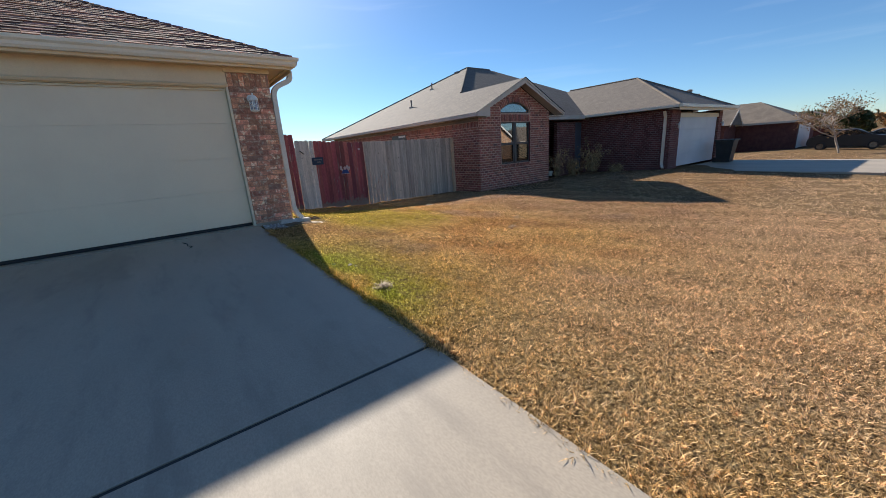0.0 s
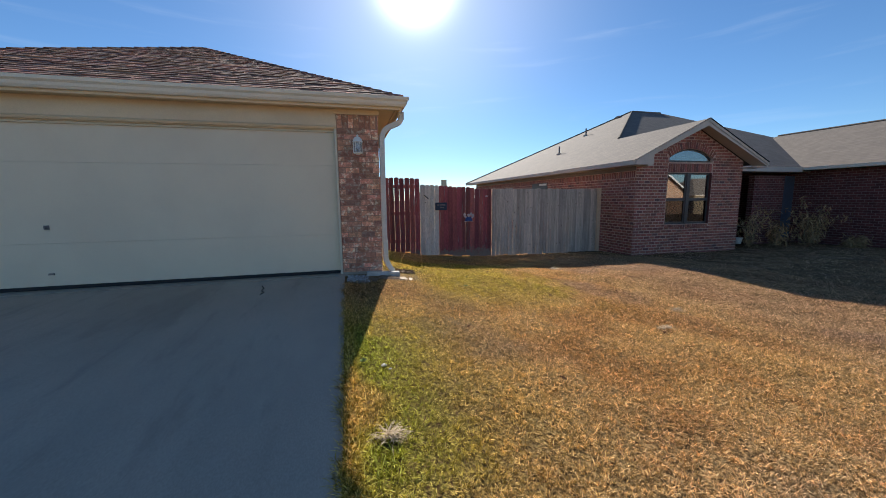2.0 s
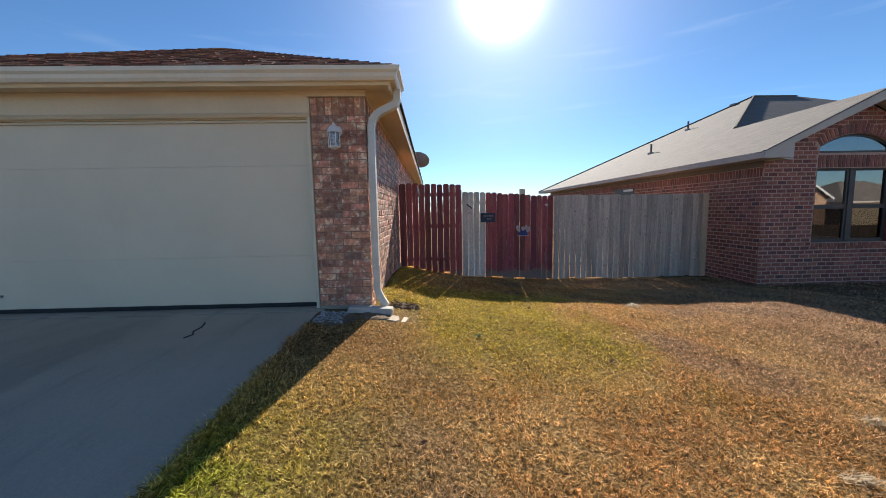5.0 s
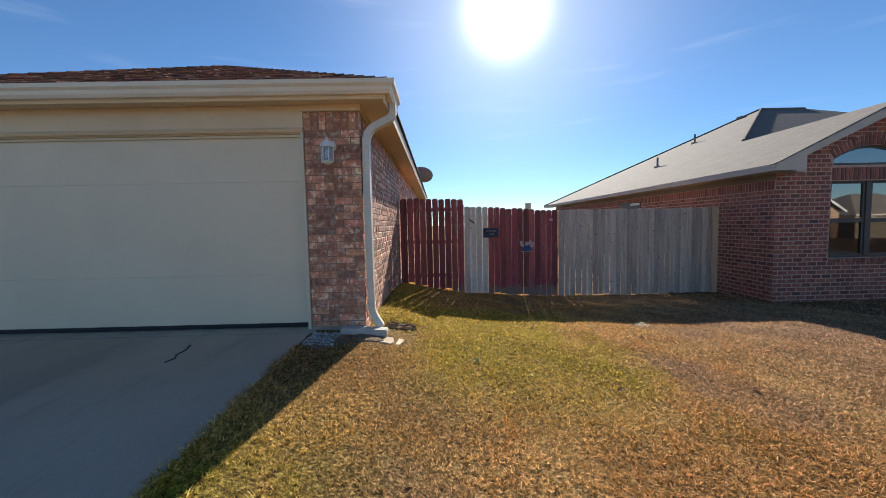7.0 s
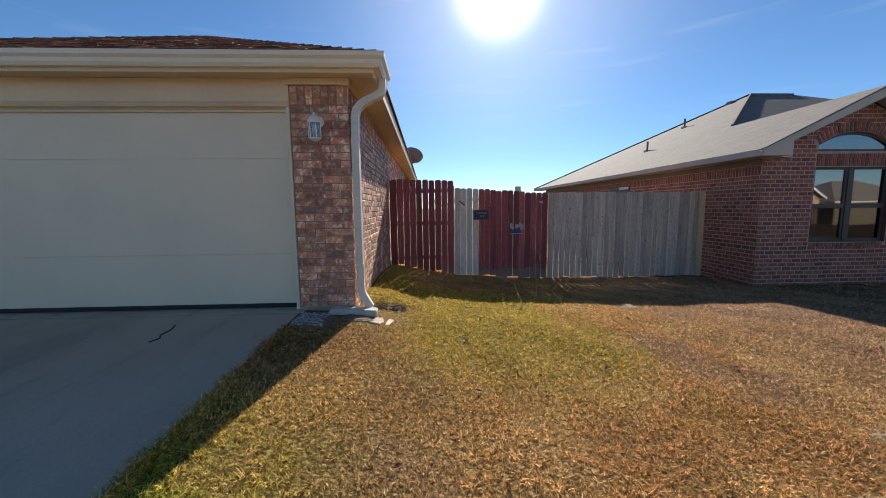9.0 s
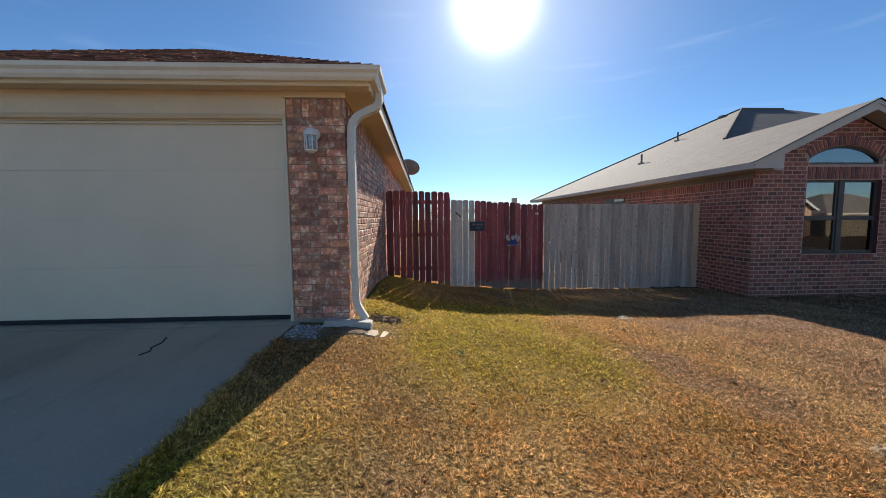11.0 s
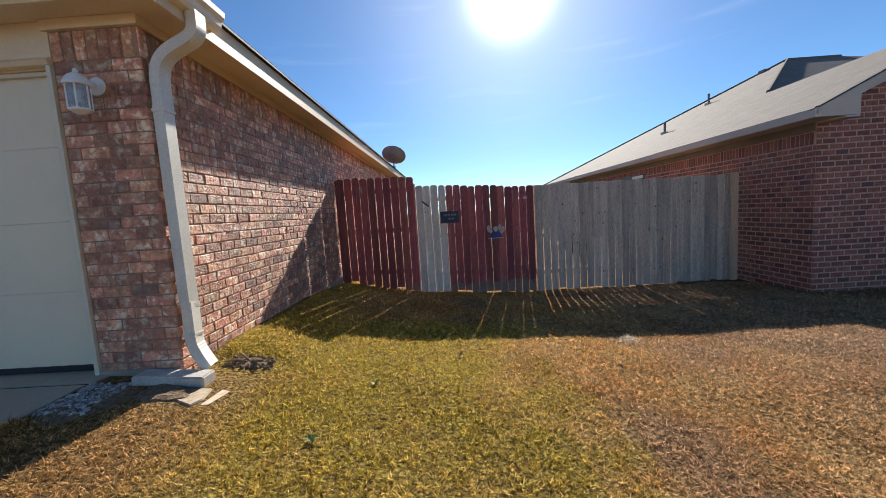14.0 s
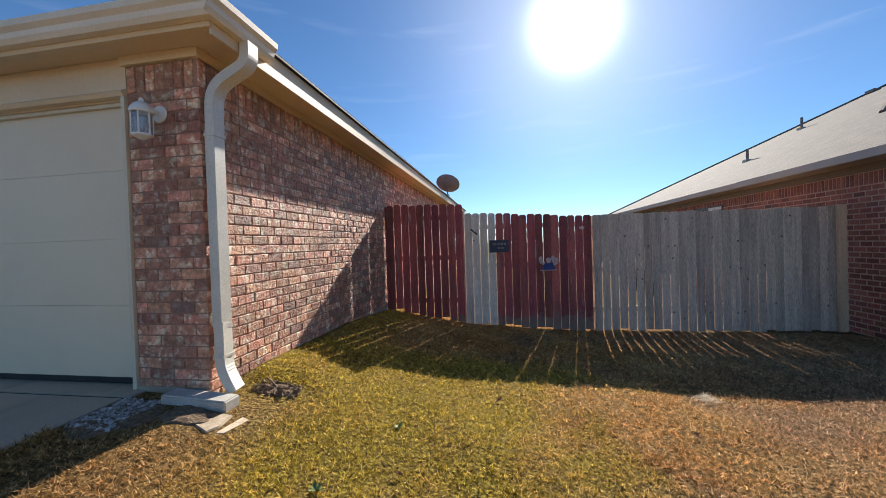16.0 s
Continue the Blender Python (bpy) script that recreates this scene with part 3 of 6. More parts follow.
def blades(name, count, area, size, density, seed, bent, spread, label, simple=False):
    """Short dry blades scattered over an area; density(x, y) in 0..1 thins them."""
    r = np.random.default_rng(seed)
    per = 9
    cx, cy = r.uniform(area[0], area[1], count // per), r.uniform(area[2], area[3], count // per)
    keep = r.uniform(0, 1, len(cx)) < density(cx, cy)
    cx, cy = cx[keep], cy[keep]
    big = np.repeat(r.uniform(0.45, 1.5, len(cx)), per)
    x, y = np.repeat(cx, per), np.repeat(cy, per)
    k = len(x)
    x, y = x + r.normal(0, spread, k), y + r.normal(0, spread, k)
    keep = density(x, y) > 0
    x, y, big = x[keep], y[keep], big[keep]
    k = len(x)
    z = ground(x, y) - 0.004
    a = r.uniform(0, 2 * np.pi, k)
    lean = np.radians(r.uniform(28, 88, k))
    tall = r.uniform(size[0], size[1], k) * big * np.where((x < 1.25) & (y < 6.6), 1.35, 1.0)
    wide = r.uniform(size[2], size[3], k)
    dx, dy = np.cos(a) * np.sin(lean), np.sin(a) * np.sin(lean)
    dz = np.cos(lean)
    sx, sy = -np.sin(a) * wide / 2, np.cos(a) * wide / 2
    base = np.stack([x, y, z], -1)
    side = np.stack([sx, sy, np.zeros(k)], -1)
    way = np.stack([dx, dy, dz], -1)
    mid = base + way * (tall * 0.55)[:, None]
    tip = base + way * tall[:, None] * 0.9 + np.stack([dx, dy, -0.35 * np.ones(k)], -1) * (tall * 0.25 * bent)[:, None]
    if simple:
        v = np.stack([base - side, base + side, tip], 1).reshape(-1, 3)
        me = bpy.data.meshes.new(name)
        me.vertices.add(len(v))
        me.vertices.foreach_set("co", v.astype(np.float32).reshape(-1))
        me.loops.add(3 * k)
        me.loops.foreach_set("vertex_index", np.arange(3 * k, dtype=np.int32))
        me.polygons.add(k)
        me.polygons.foreach_set("loop_start", (np.arange(k) * 3).astype(np.int32))
        me.update(calc_edges=True)
        me.materials.append(M_BLADE)
        tagged(new(name, me), label, "grass", kind="stuff")
        return
    v = np.stack([base - side, base + side, mid + side * 0.85, mid - side * 0.85, tip], 1).reshape(-1, 3)
    o = (np.arange(k) * 5)[:, None]
    loops = np.concatenate([o + np.array([[0, 1, 2, 3]]), o + np.array([[3, 2, 4]])], 1).reshape(-1)
    me = bpy.data.meshes.new(name)
    me.vertices.add(len(v))
    me.vertices.foreach_set("co", v.astype(np.float32).reshape(-1))
    me.loops.add(len(loops))
    me.loops.foreach_set("vertex_index", loops.astype(np.int32))
    me.polygons.add(2 * k)
    starts = (np.arange(k) * 7)[:, None] + np.array([[0, 4]])
    me.polygons.foreach_set("loop_start", starts.reshape(-1).astype(np.int32))
    me.update(calc_edges=True)
    me.materials.append(M_BLADE)
    ob = new(name, me)
    tagged(ob, label, "grass", kind="stuff")


def thin_near(x, y):
    d = np.hypot(np.maximum(0, x - 5.5), np.maximum(0, y - 8.0))
    k = np.clip(1.25 - d / 9.0, 0.25, 1)
    k = np.where((x > 1.3) & (x < 2.1) & (y > 6.72) & (y < 7.4), 0.06, k)
    k = np.where((x < 1.42) & (y > 6.50), np.where(y > 7.0, 0, 0.05), k)
    k = np.where((x < 1.6) & (y > 7.0), 0, k)
    k = np.where((x > 1.4) & (x < 2.02) & (y > 6.66) & (y < 6.93), 0, k)
    k = np.where((x > 1.72) & (x < 2.12) & (y > 7.22) & (y < 7.44), 0.02, k)
    return np.where((x > 9.2) & (y > 10.3), 0, k)


def thin_far(x, y):
    k = np.where((x > 9.2) & (x < 13.6) & (y > 10.3), 0, 1.0)
    k = np.where((x > 17.5) & (x < 24.6) & (y > -8), 0, k)
    k = np.where((x > 13.5) & (y > 11.2), 0, k)
    return k * np.clip(1.1 - (x - 9) / 24, 0.15, 1)


def creep(x, y):
    """Clumps that lean out over the slab by a hand's width at most."""
    reach = 0.012 + 0.02 * np.sin(y * 5.3 + 2 * np.sin(y * 2.1)) + 0.02 * np.sin(y * 13.7)
    return np.where(x > 0.965 - np.clip(reach, 0.0, 0.05), 0.85, 0.0)


# ---- driveway ----
def driveway(x0, x1, ys, lift, label):
    road = thing("driveway", ((x0 + x1) / 2, ys[0], 0.0), label, "driveway", kind="structure")
    for a, b in zip(ys, ys[1:]):
        bm = bmesh.new()
        steps = 10
        tops = []
        for i in range(steps + 1):
            y = a + 0.006 + (b - a - 0.012) * i / steps
            tops.append((y, lift(y)))
        outline = tops + [(tops[-1][0], tops[-1][1] - 0.14), (tops[0][0], tops[0][1] - 0.14)]
        prism(outline, 0, x0, x1, bm)
        bmesh.ops.bevel(bm, geom=[e for e in bm.edges if e.calc_length() > 2 and abs(e.verts[0].co.y - e.verts[1].co.y) < 0.01 and e.verts[0].co.z > lift(e.verts[0].co.y) - 0.05], offset=0.008, segments=2, affect="EDGES")
        part("slab", bm, M_CONCRETE, road)
    return road


own_drive = driveway(-4.5, 0.955, (-9.0, -2.8, 2.0, 6.945), top_of, "grey concrete driveway with dark joints sloping from garage")
part("apron", box(-4.5, 1.0, 6.962, 7.30, 0.36, 0.502, 0.006), M_CONCRETE, own_drive)
part("joint_filler", box(-4.4, 0.95, 6.938, 6.968, 0.40, 0.488), M_BLACK, own_drive, "dark expansion joint")
part("joint_filler", box(-4.4, 0.95, 1.99, 2.01, 0.20, top_of(2.0) - 0.004), M_BLACK, own_drive, "dark expansion joint")
part("crack", tube([(x, y, top_of(y) + 0.0015) for x, y in ((-0.09, 6.21), (-0.06, 6.30), (-0.11, 6.38), (-0.10, 6.50), (-0.15, 6.64))], 0.007, 5), M_BLACK, own_drive, "dark crooked stain")

# ---- own house ----
WX, WY, BASE, HEAD = 1.55, 7.08, 0.50, 2.92          # side wall, front wall, slab, top of the brick
COURSE = (HEAD - BASE - 0.20) / 27
house = thing("house", (-1.5, 7.2, 0.4), "one-storey brick house with cream garage and brown roof", "house")
DX0, DX1, DZ0, DZ1 = -3.98, 0.90, 0.53, 2.68

pier = part("wall", box(DX1 + 0.03, WX - 0.012, WY + 0.012, WY + 0.30, BASE - 0.12, HEAD), M_MORTAR, house, "mottled red brick pier beside garage door")
pier2 = part("wall", box(-4.62, DX0 - 0.03, WY + 0.012, WY + 0.30, BASE - 0.12, HEAD), M_MORTAR, house)
side = part("wall", box(WX - 0.20, WX - 0.012, WY + 0.302, 22.0, 0.1, HEAD), M_MORTAR, house, "mottled red brick side wall with soldier course")
part("footing", box(DX1 - 0.02, WX - 0.02, WY - 0.004, WY + 0.011, 0.30, BASE + 0.028, 0.003), M_CONCRETE, house)
part("footing", box(WX - 0.011, WX + 0.004, WY + 0.02, 22.0, 0.0, BASE - 0.04, 0.003), M_CONCRETE, house)
part("inner_wall", box(-4.6, WX - 0.21, 7.6, 21.9, 0.1, HEAD), M_CREAM, house)
rngb = random.Random(5)


def running(z0, count, course, spans, step, first=0):
    return [(z0 + i * course, course, spans, (step / 2) * ((i + first) % 2), step) for i in range(count)]


BL = 0.205
soldier = (HEAD - 0.20, 0.20, [(0, WX - DX1 - 0.03)], 0, COURSE)
rows = running(BASE, 27, COURSE, [(0, WX - DX1 - 0.03)], BL) + [soldier]
lay_bricks(pier, (DX1 + 0.03, WY + 0.012, 0), (1, 0, 0), rows, 0.65, COURSE, 0.010, M_BRICK, 0.008, lambda u, z: True, rngb)
lay_bricks(pier2, (-4.62, WY + 0.012, 0), (1, 0, 0), running(BASE, 27, COURSE, [(0, 0.61)], BL) + [(HEAD - 0.20, 0.20, [(0, 0.61)], 0, COURSE)], 0.6, COURSE, 0.010, M_BRICK, 0.008, lambda u, z: False, rngb)
rows = running(BASE - 3 * COURSE, 30, COURSE, [(0.0, 14.9)], BL, 1) + [(HEAD - 0.20, 0.20, [(0.0, 14.9)], 0, COURSE)]
lay_bricks(side, (WX - 0.012, WY, 0), (0, 1, 0), rows, 14.9, COURSE, 0.010, M_BRICK, 0.008, lambda u, z: u < 1.75 and z > 0.4, rngb, skew=2.4)

# frieze, door head and jambs
part("frieze", box(DX0 - 0.03, DX1 + 0.026, WY + 0.005, WY + 0.05, 2.754, 2.990, 0.004), M_CREAM, house, "cream painted board above garage door")
part("drip_mould", prism([(WY - 0.04, 2.728), (WY - 0.014, 2.752), (WY + 0.03, 2.752), (WY + 0.03, 2.702), (WY - 0.02, 2.702)], 0, DX0 - 0.02, DX1 + 0.03), M_CREAM, house)
part("pier_cap", box(DX1 + 0.0, WX + 0.016, WY - 0.022, WY + 0.10, HEAD + 0.002, 2.990, 0.004), M_CREAM, house)
part("frieze_board", box(WX - 0.1, WX + 0.006, WY + 0.101, 22.0, HEAD + 0.002, 2.990, 0.004), M_CREAM, house)
part("jamb", box(DX1 - 0.005, DX1 + 0.028, WY - 0.015, WY + 0.22, BASE + 0.004, 2.700, 0.004), M_TRIM, house)
part("jamb", box(DX0 - 0.028, DX0 + 0.005, WY - 0.015, WY + 0.22, BASE + 0.004, 2.700, 0.004), M_TRIM, house)
part("door_head", box(DX0 - 0.028, DX1 + 0.028, WY + 0.035, WY + 0.12, 2.690, 2.752, 0.004), M_CREAM, house)
part("door_stop", box(DX0 + 0.007, DX1 - 0.007, WY + 0.052, WY + 0.083, 2.662, 2.688, 0.003), M_TRIM, house)

# sectional garage door
gdoor = part("garage_door", box(DX0, DX1 - 0.006, WY + 0.125, WY + 0.15, DZ0 + 0.03, DZ1), M_DOOR, house, "smooth cream sectional garage door with four panels")
CUTS = (0.555, 1.125, 1.645, 2.178, 2.685)
for a, b in zip(CUTS, CUTS[1:]):
    bm = box(DX0 + 0.004, DX1 - 0.010, WY + 0.085, WY + 0.122, a + 0.0008, b - 0.0008)
    bmesh.ops.bevel(bm, geom=[e for e in bm.edges if abs(e.verts[0].co.y - WY - 0.085) < 1e-4 and abs(e.verts[1].co.y - WY - 0.085) < 1e-4], offset=0.002, segments=2, affect="EDGES")
    part("panel", bm, M_DOOR, gdoor)
part("seal", box(DX0 + 0.004, DX1 - 0.01, WY + 0.09, WY + 0.12, 0.5045, 0.553, 0.008), M_BLACK, gdoor, "black rubber bottom seal")
bm = box(-2.81, -2.75, WY + 0.07, WY + 0.084, 1.31, 1.365, 0.006)
tube([(-2.78, WY + 0.083, 1.325), (-2.78, WY + 0.05, 1.325), (-2.78, WY + 0.05, 1.35)], 0.009, 8, bm)
part("handle", bm, M_STEEL, gdoor, "dark metal lock handle")
part("lift_handle", box(-2.83, -2.77, WY + 0.06, WY + 0.084, 0.705, 0.73, 0.006), M_STEEL, gdoor)

# eaves: soffit, fascia, gutter
FX, FY = WX + 0.315, WY - 0.24                          # fascia faces
part("soffit", box(-5.5, FX - 0.022, FY + 0.022, WY + 0.09, 2.992, 3.01), M_CREAM, house)
part("soffit", box(WX - 0.05, FX - 0.022, WY + 0.0905, 22.4, 2.992, 3.01), M_CREAM, house)
part("fascia", box(-5.6, FX, FY, FY + 0.02, 2.965, 3.115, 0.003), M_CREAM, house)
part("fascia", box(FX - 0.02, FX, FY + 0.022, 22.4, 2.925, 3.10, 0.003), M_CREAM, house, "pale painted side fascia board")
part("soffit_mould", box(FX - 0.075, FX - 0.021, FY + 0.024, 22.4, 2.972, 2.9915, 0.003), M_CREAM, house)
part("soffit_mould", box(-5.05, FX - 0.08, FY + 0.024, FY + 0.07, 2.972, 2.9915, 0.003), M_CREAM, house)
prof = ((0.002, 3.0), (0.055, 3.0), (0.075, 3.03), (0.082, 3.065), (0.108, 3.09), (0.113, 3.13), (0.103, 3.132), (0.099, 3.096), (0.074, 3.07), (0.066, 3.035), (0.05, 3.008), (0.008, 3.008), (0.008, 3.13), (0.002, 3.13))
GEND = 7.40
bm = bmesh.new()
rings = [[bm.verts.new(p) for p in ring] for ring in ([(-5.7, FY - o, z) for o, z in prof], [(FX + o, FY - o, z) for o, z in prof], [(FX + o, GEND, z) for o, z in prof])]
for r0, r1 in zip(rings, rings[1:]):
    for i in range(len(prof)):
        bm.faces.new((r0[i], r0[(i + 1) % len(prof)], r1[(i + 1) % len(prof)], r1[i]))
bm.faces.new(rings[0])
bm.faces.new(rings[-1][::-1])
gutter = part("gutter", bm, M_GUTTER, house, "cream metal gutter round the front corner")
part("end_cap", prism([(FX + prof[i][0], prof[i][1]) for i in (0, 1, 2, 3, 4, 5, 13)], 1, GEND + 0.0005, GEND + 0.006), M_GUTTER, gutter)
part("mitre_strip", prism([(FX + prof[i][0] + 0.002, prof[i][1]) for i in (1, 2, 3, 4, 5)] + [(FX + 0.10, 3.129), (FX + 0.06, 3.02)], 1, FY - 0.105, FY - 0.075), M_GUTTER, gutter)
for gx in (-4.4, -2.9, -1.4, 0.1, 1.3):
    part("gutter_strap", box(gx, gx + 0.025, FY - 0.1, FY - 0.012, 3.120, 3.126), M_GUTTER, gutter)

# hip roof
PITCH, EZ = 0.472, 3.135
EX0, EX1, EY0 = -5.50, FX + 0.035, FY - 0.045
RX = (EX0 + EX1) / 2
RUN = (EX1 - EX0) / 2
RZ = EZ + RUN * PITCH
bm = bmesh.new()
lo = [bm.verts.new(p) for p in ((EX0, EY0, EZ), (EX1, EY0, EZ), (EX1, 22.8, EZ), (EX0, 22.8, EZ), (RX, EY0 + RUN, RZ), (RX, 22.8 - RUN, RZ))]
for f in ((0, 1, 4), (1, 2, 5, 4), (2, 3, 5), (3, 0, 4, 5), (0, 3, 2, 1)):
    bm.faces.new([lo[i] for i in f])
bmesh.ops.translate(bm, verts=bm.verts, vec=(0, 0, -0.012))
roof = part("roof", bm, M_SHINGLE, house, "brown asphalt shingle hip roof")
part("drip_edge", box(FX + 0.001, FX + 0.034, GEND + 0.03, 22.6, 3.098, 3.125, 0.003), M_BLACK, house, "dark shingle edge")
part("drip_edge", box(EX0, FX, EY0 + 0.004, FY - 0.009, 3.112, 3.120), M_BLACK, house)

# shingle tabs of the front slope, and of the side slope joined
rs = random.Random(8)
SL = math.hypot(1, PITCH)
ang = math.degrees(math.atan(PITCH))


def shingle(w, h, t, variant):
    r = random.Random(variant)
    j = lambda: r.uniform(-0.004, 0.004)
    v = [(-w / 2, 0, 0), (w / 2, 0, 0), (w / 2, h, -t * 0.6), (-w / 2, h, -t * 0.6), (-w / 2, j(), t), (w / 2, j(), t), (w / 2, h, 0.001), (-w / 2, h, 0.001)]
    return v, [(0, 1, 5, 4), (4, 5, 6, 7), (1, 2, 6, 5), (3, 0, 4, 7)]


TABS = {}
tabs_single, tabs_rest = [], []
EXPO = 0.145
for i in range(int(RUN * SL / EXPO)):
    run = i * EXPO / SL
    x0, x1 = EX0 + run, EX1 - run
    u = x1 - rs.uniform(0, 0.2)
    edge = x1
    while edge > x0 + 0.05:
        w = rs.choice((0.16, 0.20, 0.24, 0.30))
        a = max(x0, edge - w)
        c = (a + edge) / 2
        drop = rs.choice((0, 0, 0.012, -0.006))
        m = Matrix.Translation((c, EY0 + run - drop, EZ + (run - drop) * PITCH + 0.004)) @ pose(0, 0, 0, ang, 0, 0)
        (tabs_single if c > -2.0 and len(tabs_single) < 300 else tabs_rest).append((m, edge - a - 0.003, rs.choice((0.010, 0.014, 0.018))))
        edge = a

# caps along the front hips
for s in (-1, 1):
    for i in range(26):
        run = i * RUN / 26
        x = (EX1 - run) if s > 0 else (EX0 + run)
        y, z = EY0 + run, EZ + run * PITCH
        bm = bmesh.new()
        d = Vector((-s, 1, PITCH)).normalized()
        left = Vector((-1, 0, 0)) if s > 0 else Vector((-1, 0, -PITCH)).normalized()
        wing_a = Vector((-s * 1, 0, 0)).normalized()
        wing_b = Vector((0, 1, 0))
        L = 0.24
        p = Vector((x, y, z + 0.018))
        q = p + d * L - Vector((0, 0, 0.016))
        wa, wb = wing_a * 0.10 - d * 0.02, wing_b * 0.10 - d * 0.02
        pts = [p + wa, p + Vector((0, 0, 0.016)), p + wb, q + wb, q + Vector((0, 0, 0.016)), q + wa]
        vs = [bm.verts.new(v) for v in pts] + [bm.verts.new(v - Vector((0, 0, 0.014))) for v in pts]
        for f in ((0, 1, 4, 5), (1, 2, 3, 4), (0, 6, 7, 1), (1, 7, 8, 2), (2, 8, 9, 3), (5, 11, 6, 0)):
            bm.faces.new([vs[k] for k in f])
        part("hip_cap", bm, M_SHINGLE, roof)

# downspout on the side wall's front edge
spout = thing("downspout", (WX + 0.05, WY + 0.16, 0.42), "cream-white fluted metal downspout strapped to brick corner", "downspout")
flute = []
for i in range(11):
    flute.append((-0.05 + i * 0.01, 0.031 if i % 2 else 0.041))
flat_pipe = [(-0.052, -0.038), (-0.052, 0.030), (-0.046, 0.039), (0.046, 0.039), (0.052, 0.030), (0.052, -0.038)]
ridged = [(-0.05, -0.036)] + flute + [(0.05, -0.036)]
sx, sy = WX + 0.052, WY + 0.075


def bend(points, n=6):
    """Round the inner points of a path."""
    pts = [Vector(p) for p in points]
    out = [pts[0]]
    for a, b, c in zip(pts, pts[1:], pts[2:]):
        r = 0.45 * min((b - a).length, (c - b).length)
        p, q = b + (a - b).normalized() * r, b + (c - b).normalized() * r
        for k in range(n + 1):
            t = k / n
            out.append(p * (1 - t) ** 2 + b * 2 * t * (1 - t) + q * t * t)
    return out + [pts[-1]]


upper = bend([(FX + 0.045, sy - 0.01, 3.002), (FX + 0.045, sy - 0.01, 2.86), (sx, sy, 2.72), (sx, sy, 2.40)], 8)
part("elbow", sweep(upper, flat_pipe, (0, -1, 0)), M_SPOUT, spout)
part("pipe", sweep([(sx, sy, 2.41), (sx, sy, 0.98)], [(u, v) for u, v in ridged], (0, -1, 0)), M_SPOUT, spout)
low = bend([(sx, sy, 1.0), (sx, sy, 0.66), (sx + 0.11, sy - 0.02, 0.50)], 8)
part("elbow", sweep(low, flat_pipe, (0.12, -1, 0)), M_SPOUT, spout)
for k in range(7):
    t = k / 6
    c = Vector((sx + 0.045 + 0.07 * t, sy - 0.004 - 0.014 * t, 0.675 - 0.135 * t))
    part("crimp", sweep([c + Vector((-0.002, 0, 0.005)), c + Vector((0.004, 0, -0.004))], [(-0.049, -0.006), (-0.049, 0.006), (0.049, 0.006), (0.049, -0.006)], (0.12, -1, 0)), M_SPOUT, spout)
part("collar", sweep([(sx, sy, 0.985), (sx, sy, 0.955)], [(u * 1.02, v * 1.02) for u, v in flat_pipe], (0, -1, 0)), M_SPOUT, spout)
for z in (2.36, 0.74):
    part("strap", box(WX + 0.006, sx + 0.043, sy - 0.056, sy + 0.056, z, z + 0.022, 0.003), M_SPOUT, spout)

# lantern on the pier
LX, LY, LZ = 1.225, WY - 0.145, 2.455
lantern = thing("wall_lantern", (LX, WY, LZ), "white metal coach lantern on brick pier", "lantern")
bm = lathe([(0.052, 0), (0.062, 0.006), (0.058, 0.014), (0.02, 0.022)], 24, (0, 0, 0))
bmesh.ops.transform(bm, matrix=Matrix.Translation((LX, WY - 0.001, LZ + 0.085)) @ pose(0, 0, 0, 90, 0, 0), verts=bm.verts)
part("backplate", bm, M_WHITE, lantern)
part("arm", tube(bend([(LX, WY - 0.02, LZ + 0.085), (LX, WY - 0.09, LZ + 0.10), (LX, LY + 0.02, LZ + 0.12)]), 0.016, 10), M_WHITE, lantern)
part("cap", lathe([(0.072, 0.045), (0.074, 0.055), (0.062, 0.085), (0.045, 0.108), (0.022, 0.122), (0.012, 0.126), (0.016, 0.134), (0.014, 0.146), (0.004, 0.156)], 24, (LX, LY, LZ)), M_WHITE, lantern)
part("base", lathe([(0.02, -0.135), (0.03, -0.13), (0.058, -0.118), (0.066, -0.112), (0.066, -0.102)], 6, (LX, LY, LZ)), M_WHITE, lantern)
for k in range(6):
    a0, a1 = math.pi / 3 * k, math.pi / 3 * (k + 1)
    p0 = Vector((LX + 0.061 * math.cos(a0), LY + 0.061 * math.sin(a0), LZ))
    p1 = Vector((LX + 0.061 * math.cos(a1), LY + 0.061 * math.sin(a1), LZ))
    part("bar", tube([p0 + Vector((0, 0, -0.105)), p0 + Vector((0, 0, 0.05))], 0.0055, 6), M_WHITE, lantern)
    q0, q1 = p0.lerp(p1, 0.06), p0.lerp(p1, 0.94)
    inn = Vector((LX, LY, LZ)) - (p0 + p1) / 2
    inn = inn.normalized() * 0.003
    vs = [q0 + Vector((0, 0, -0.1)), q1 + Vector((0, 0, -0.1)), q1 + Vector((0, 0, 0.046)), q0 + Vector((0, 0, 0.046))]
    raw("pane", vs + [v + inn for v in vs], [(0, 1, 2, 3), (7, 6, 5, 4), (0, 4, 5, 1), (1, 5, 6, 2), (2, 6, 7, 3), (3, 7, 4, 0)], M_LAMPGLASS, lantern, "frosted glass pane").visible_shadow = False
part("bulb", lathe([(0.010, -0.06), (0.012, -0.04), (0.024, -0.012), (0.022, 0.012), (0.008, 0.026)], 14, (LX, LY, LZ)), M_WHITE, lantern)

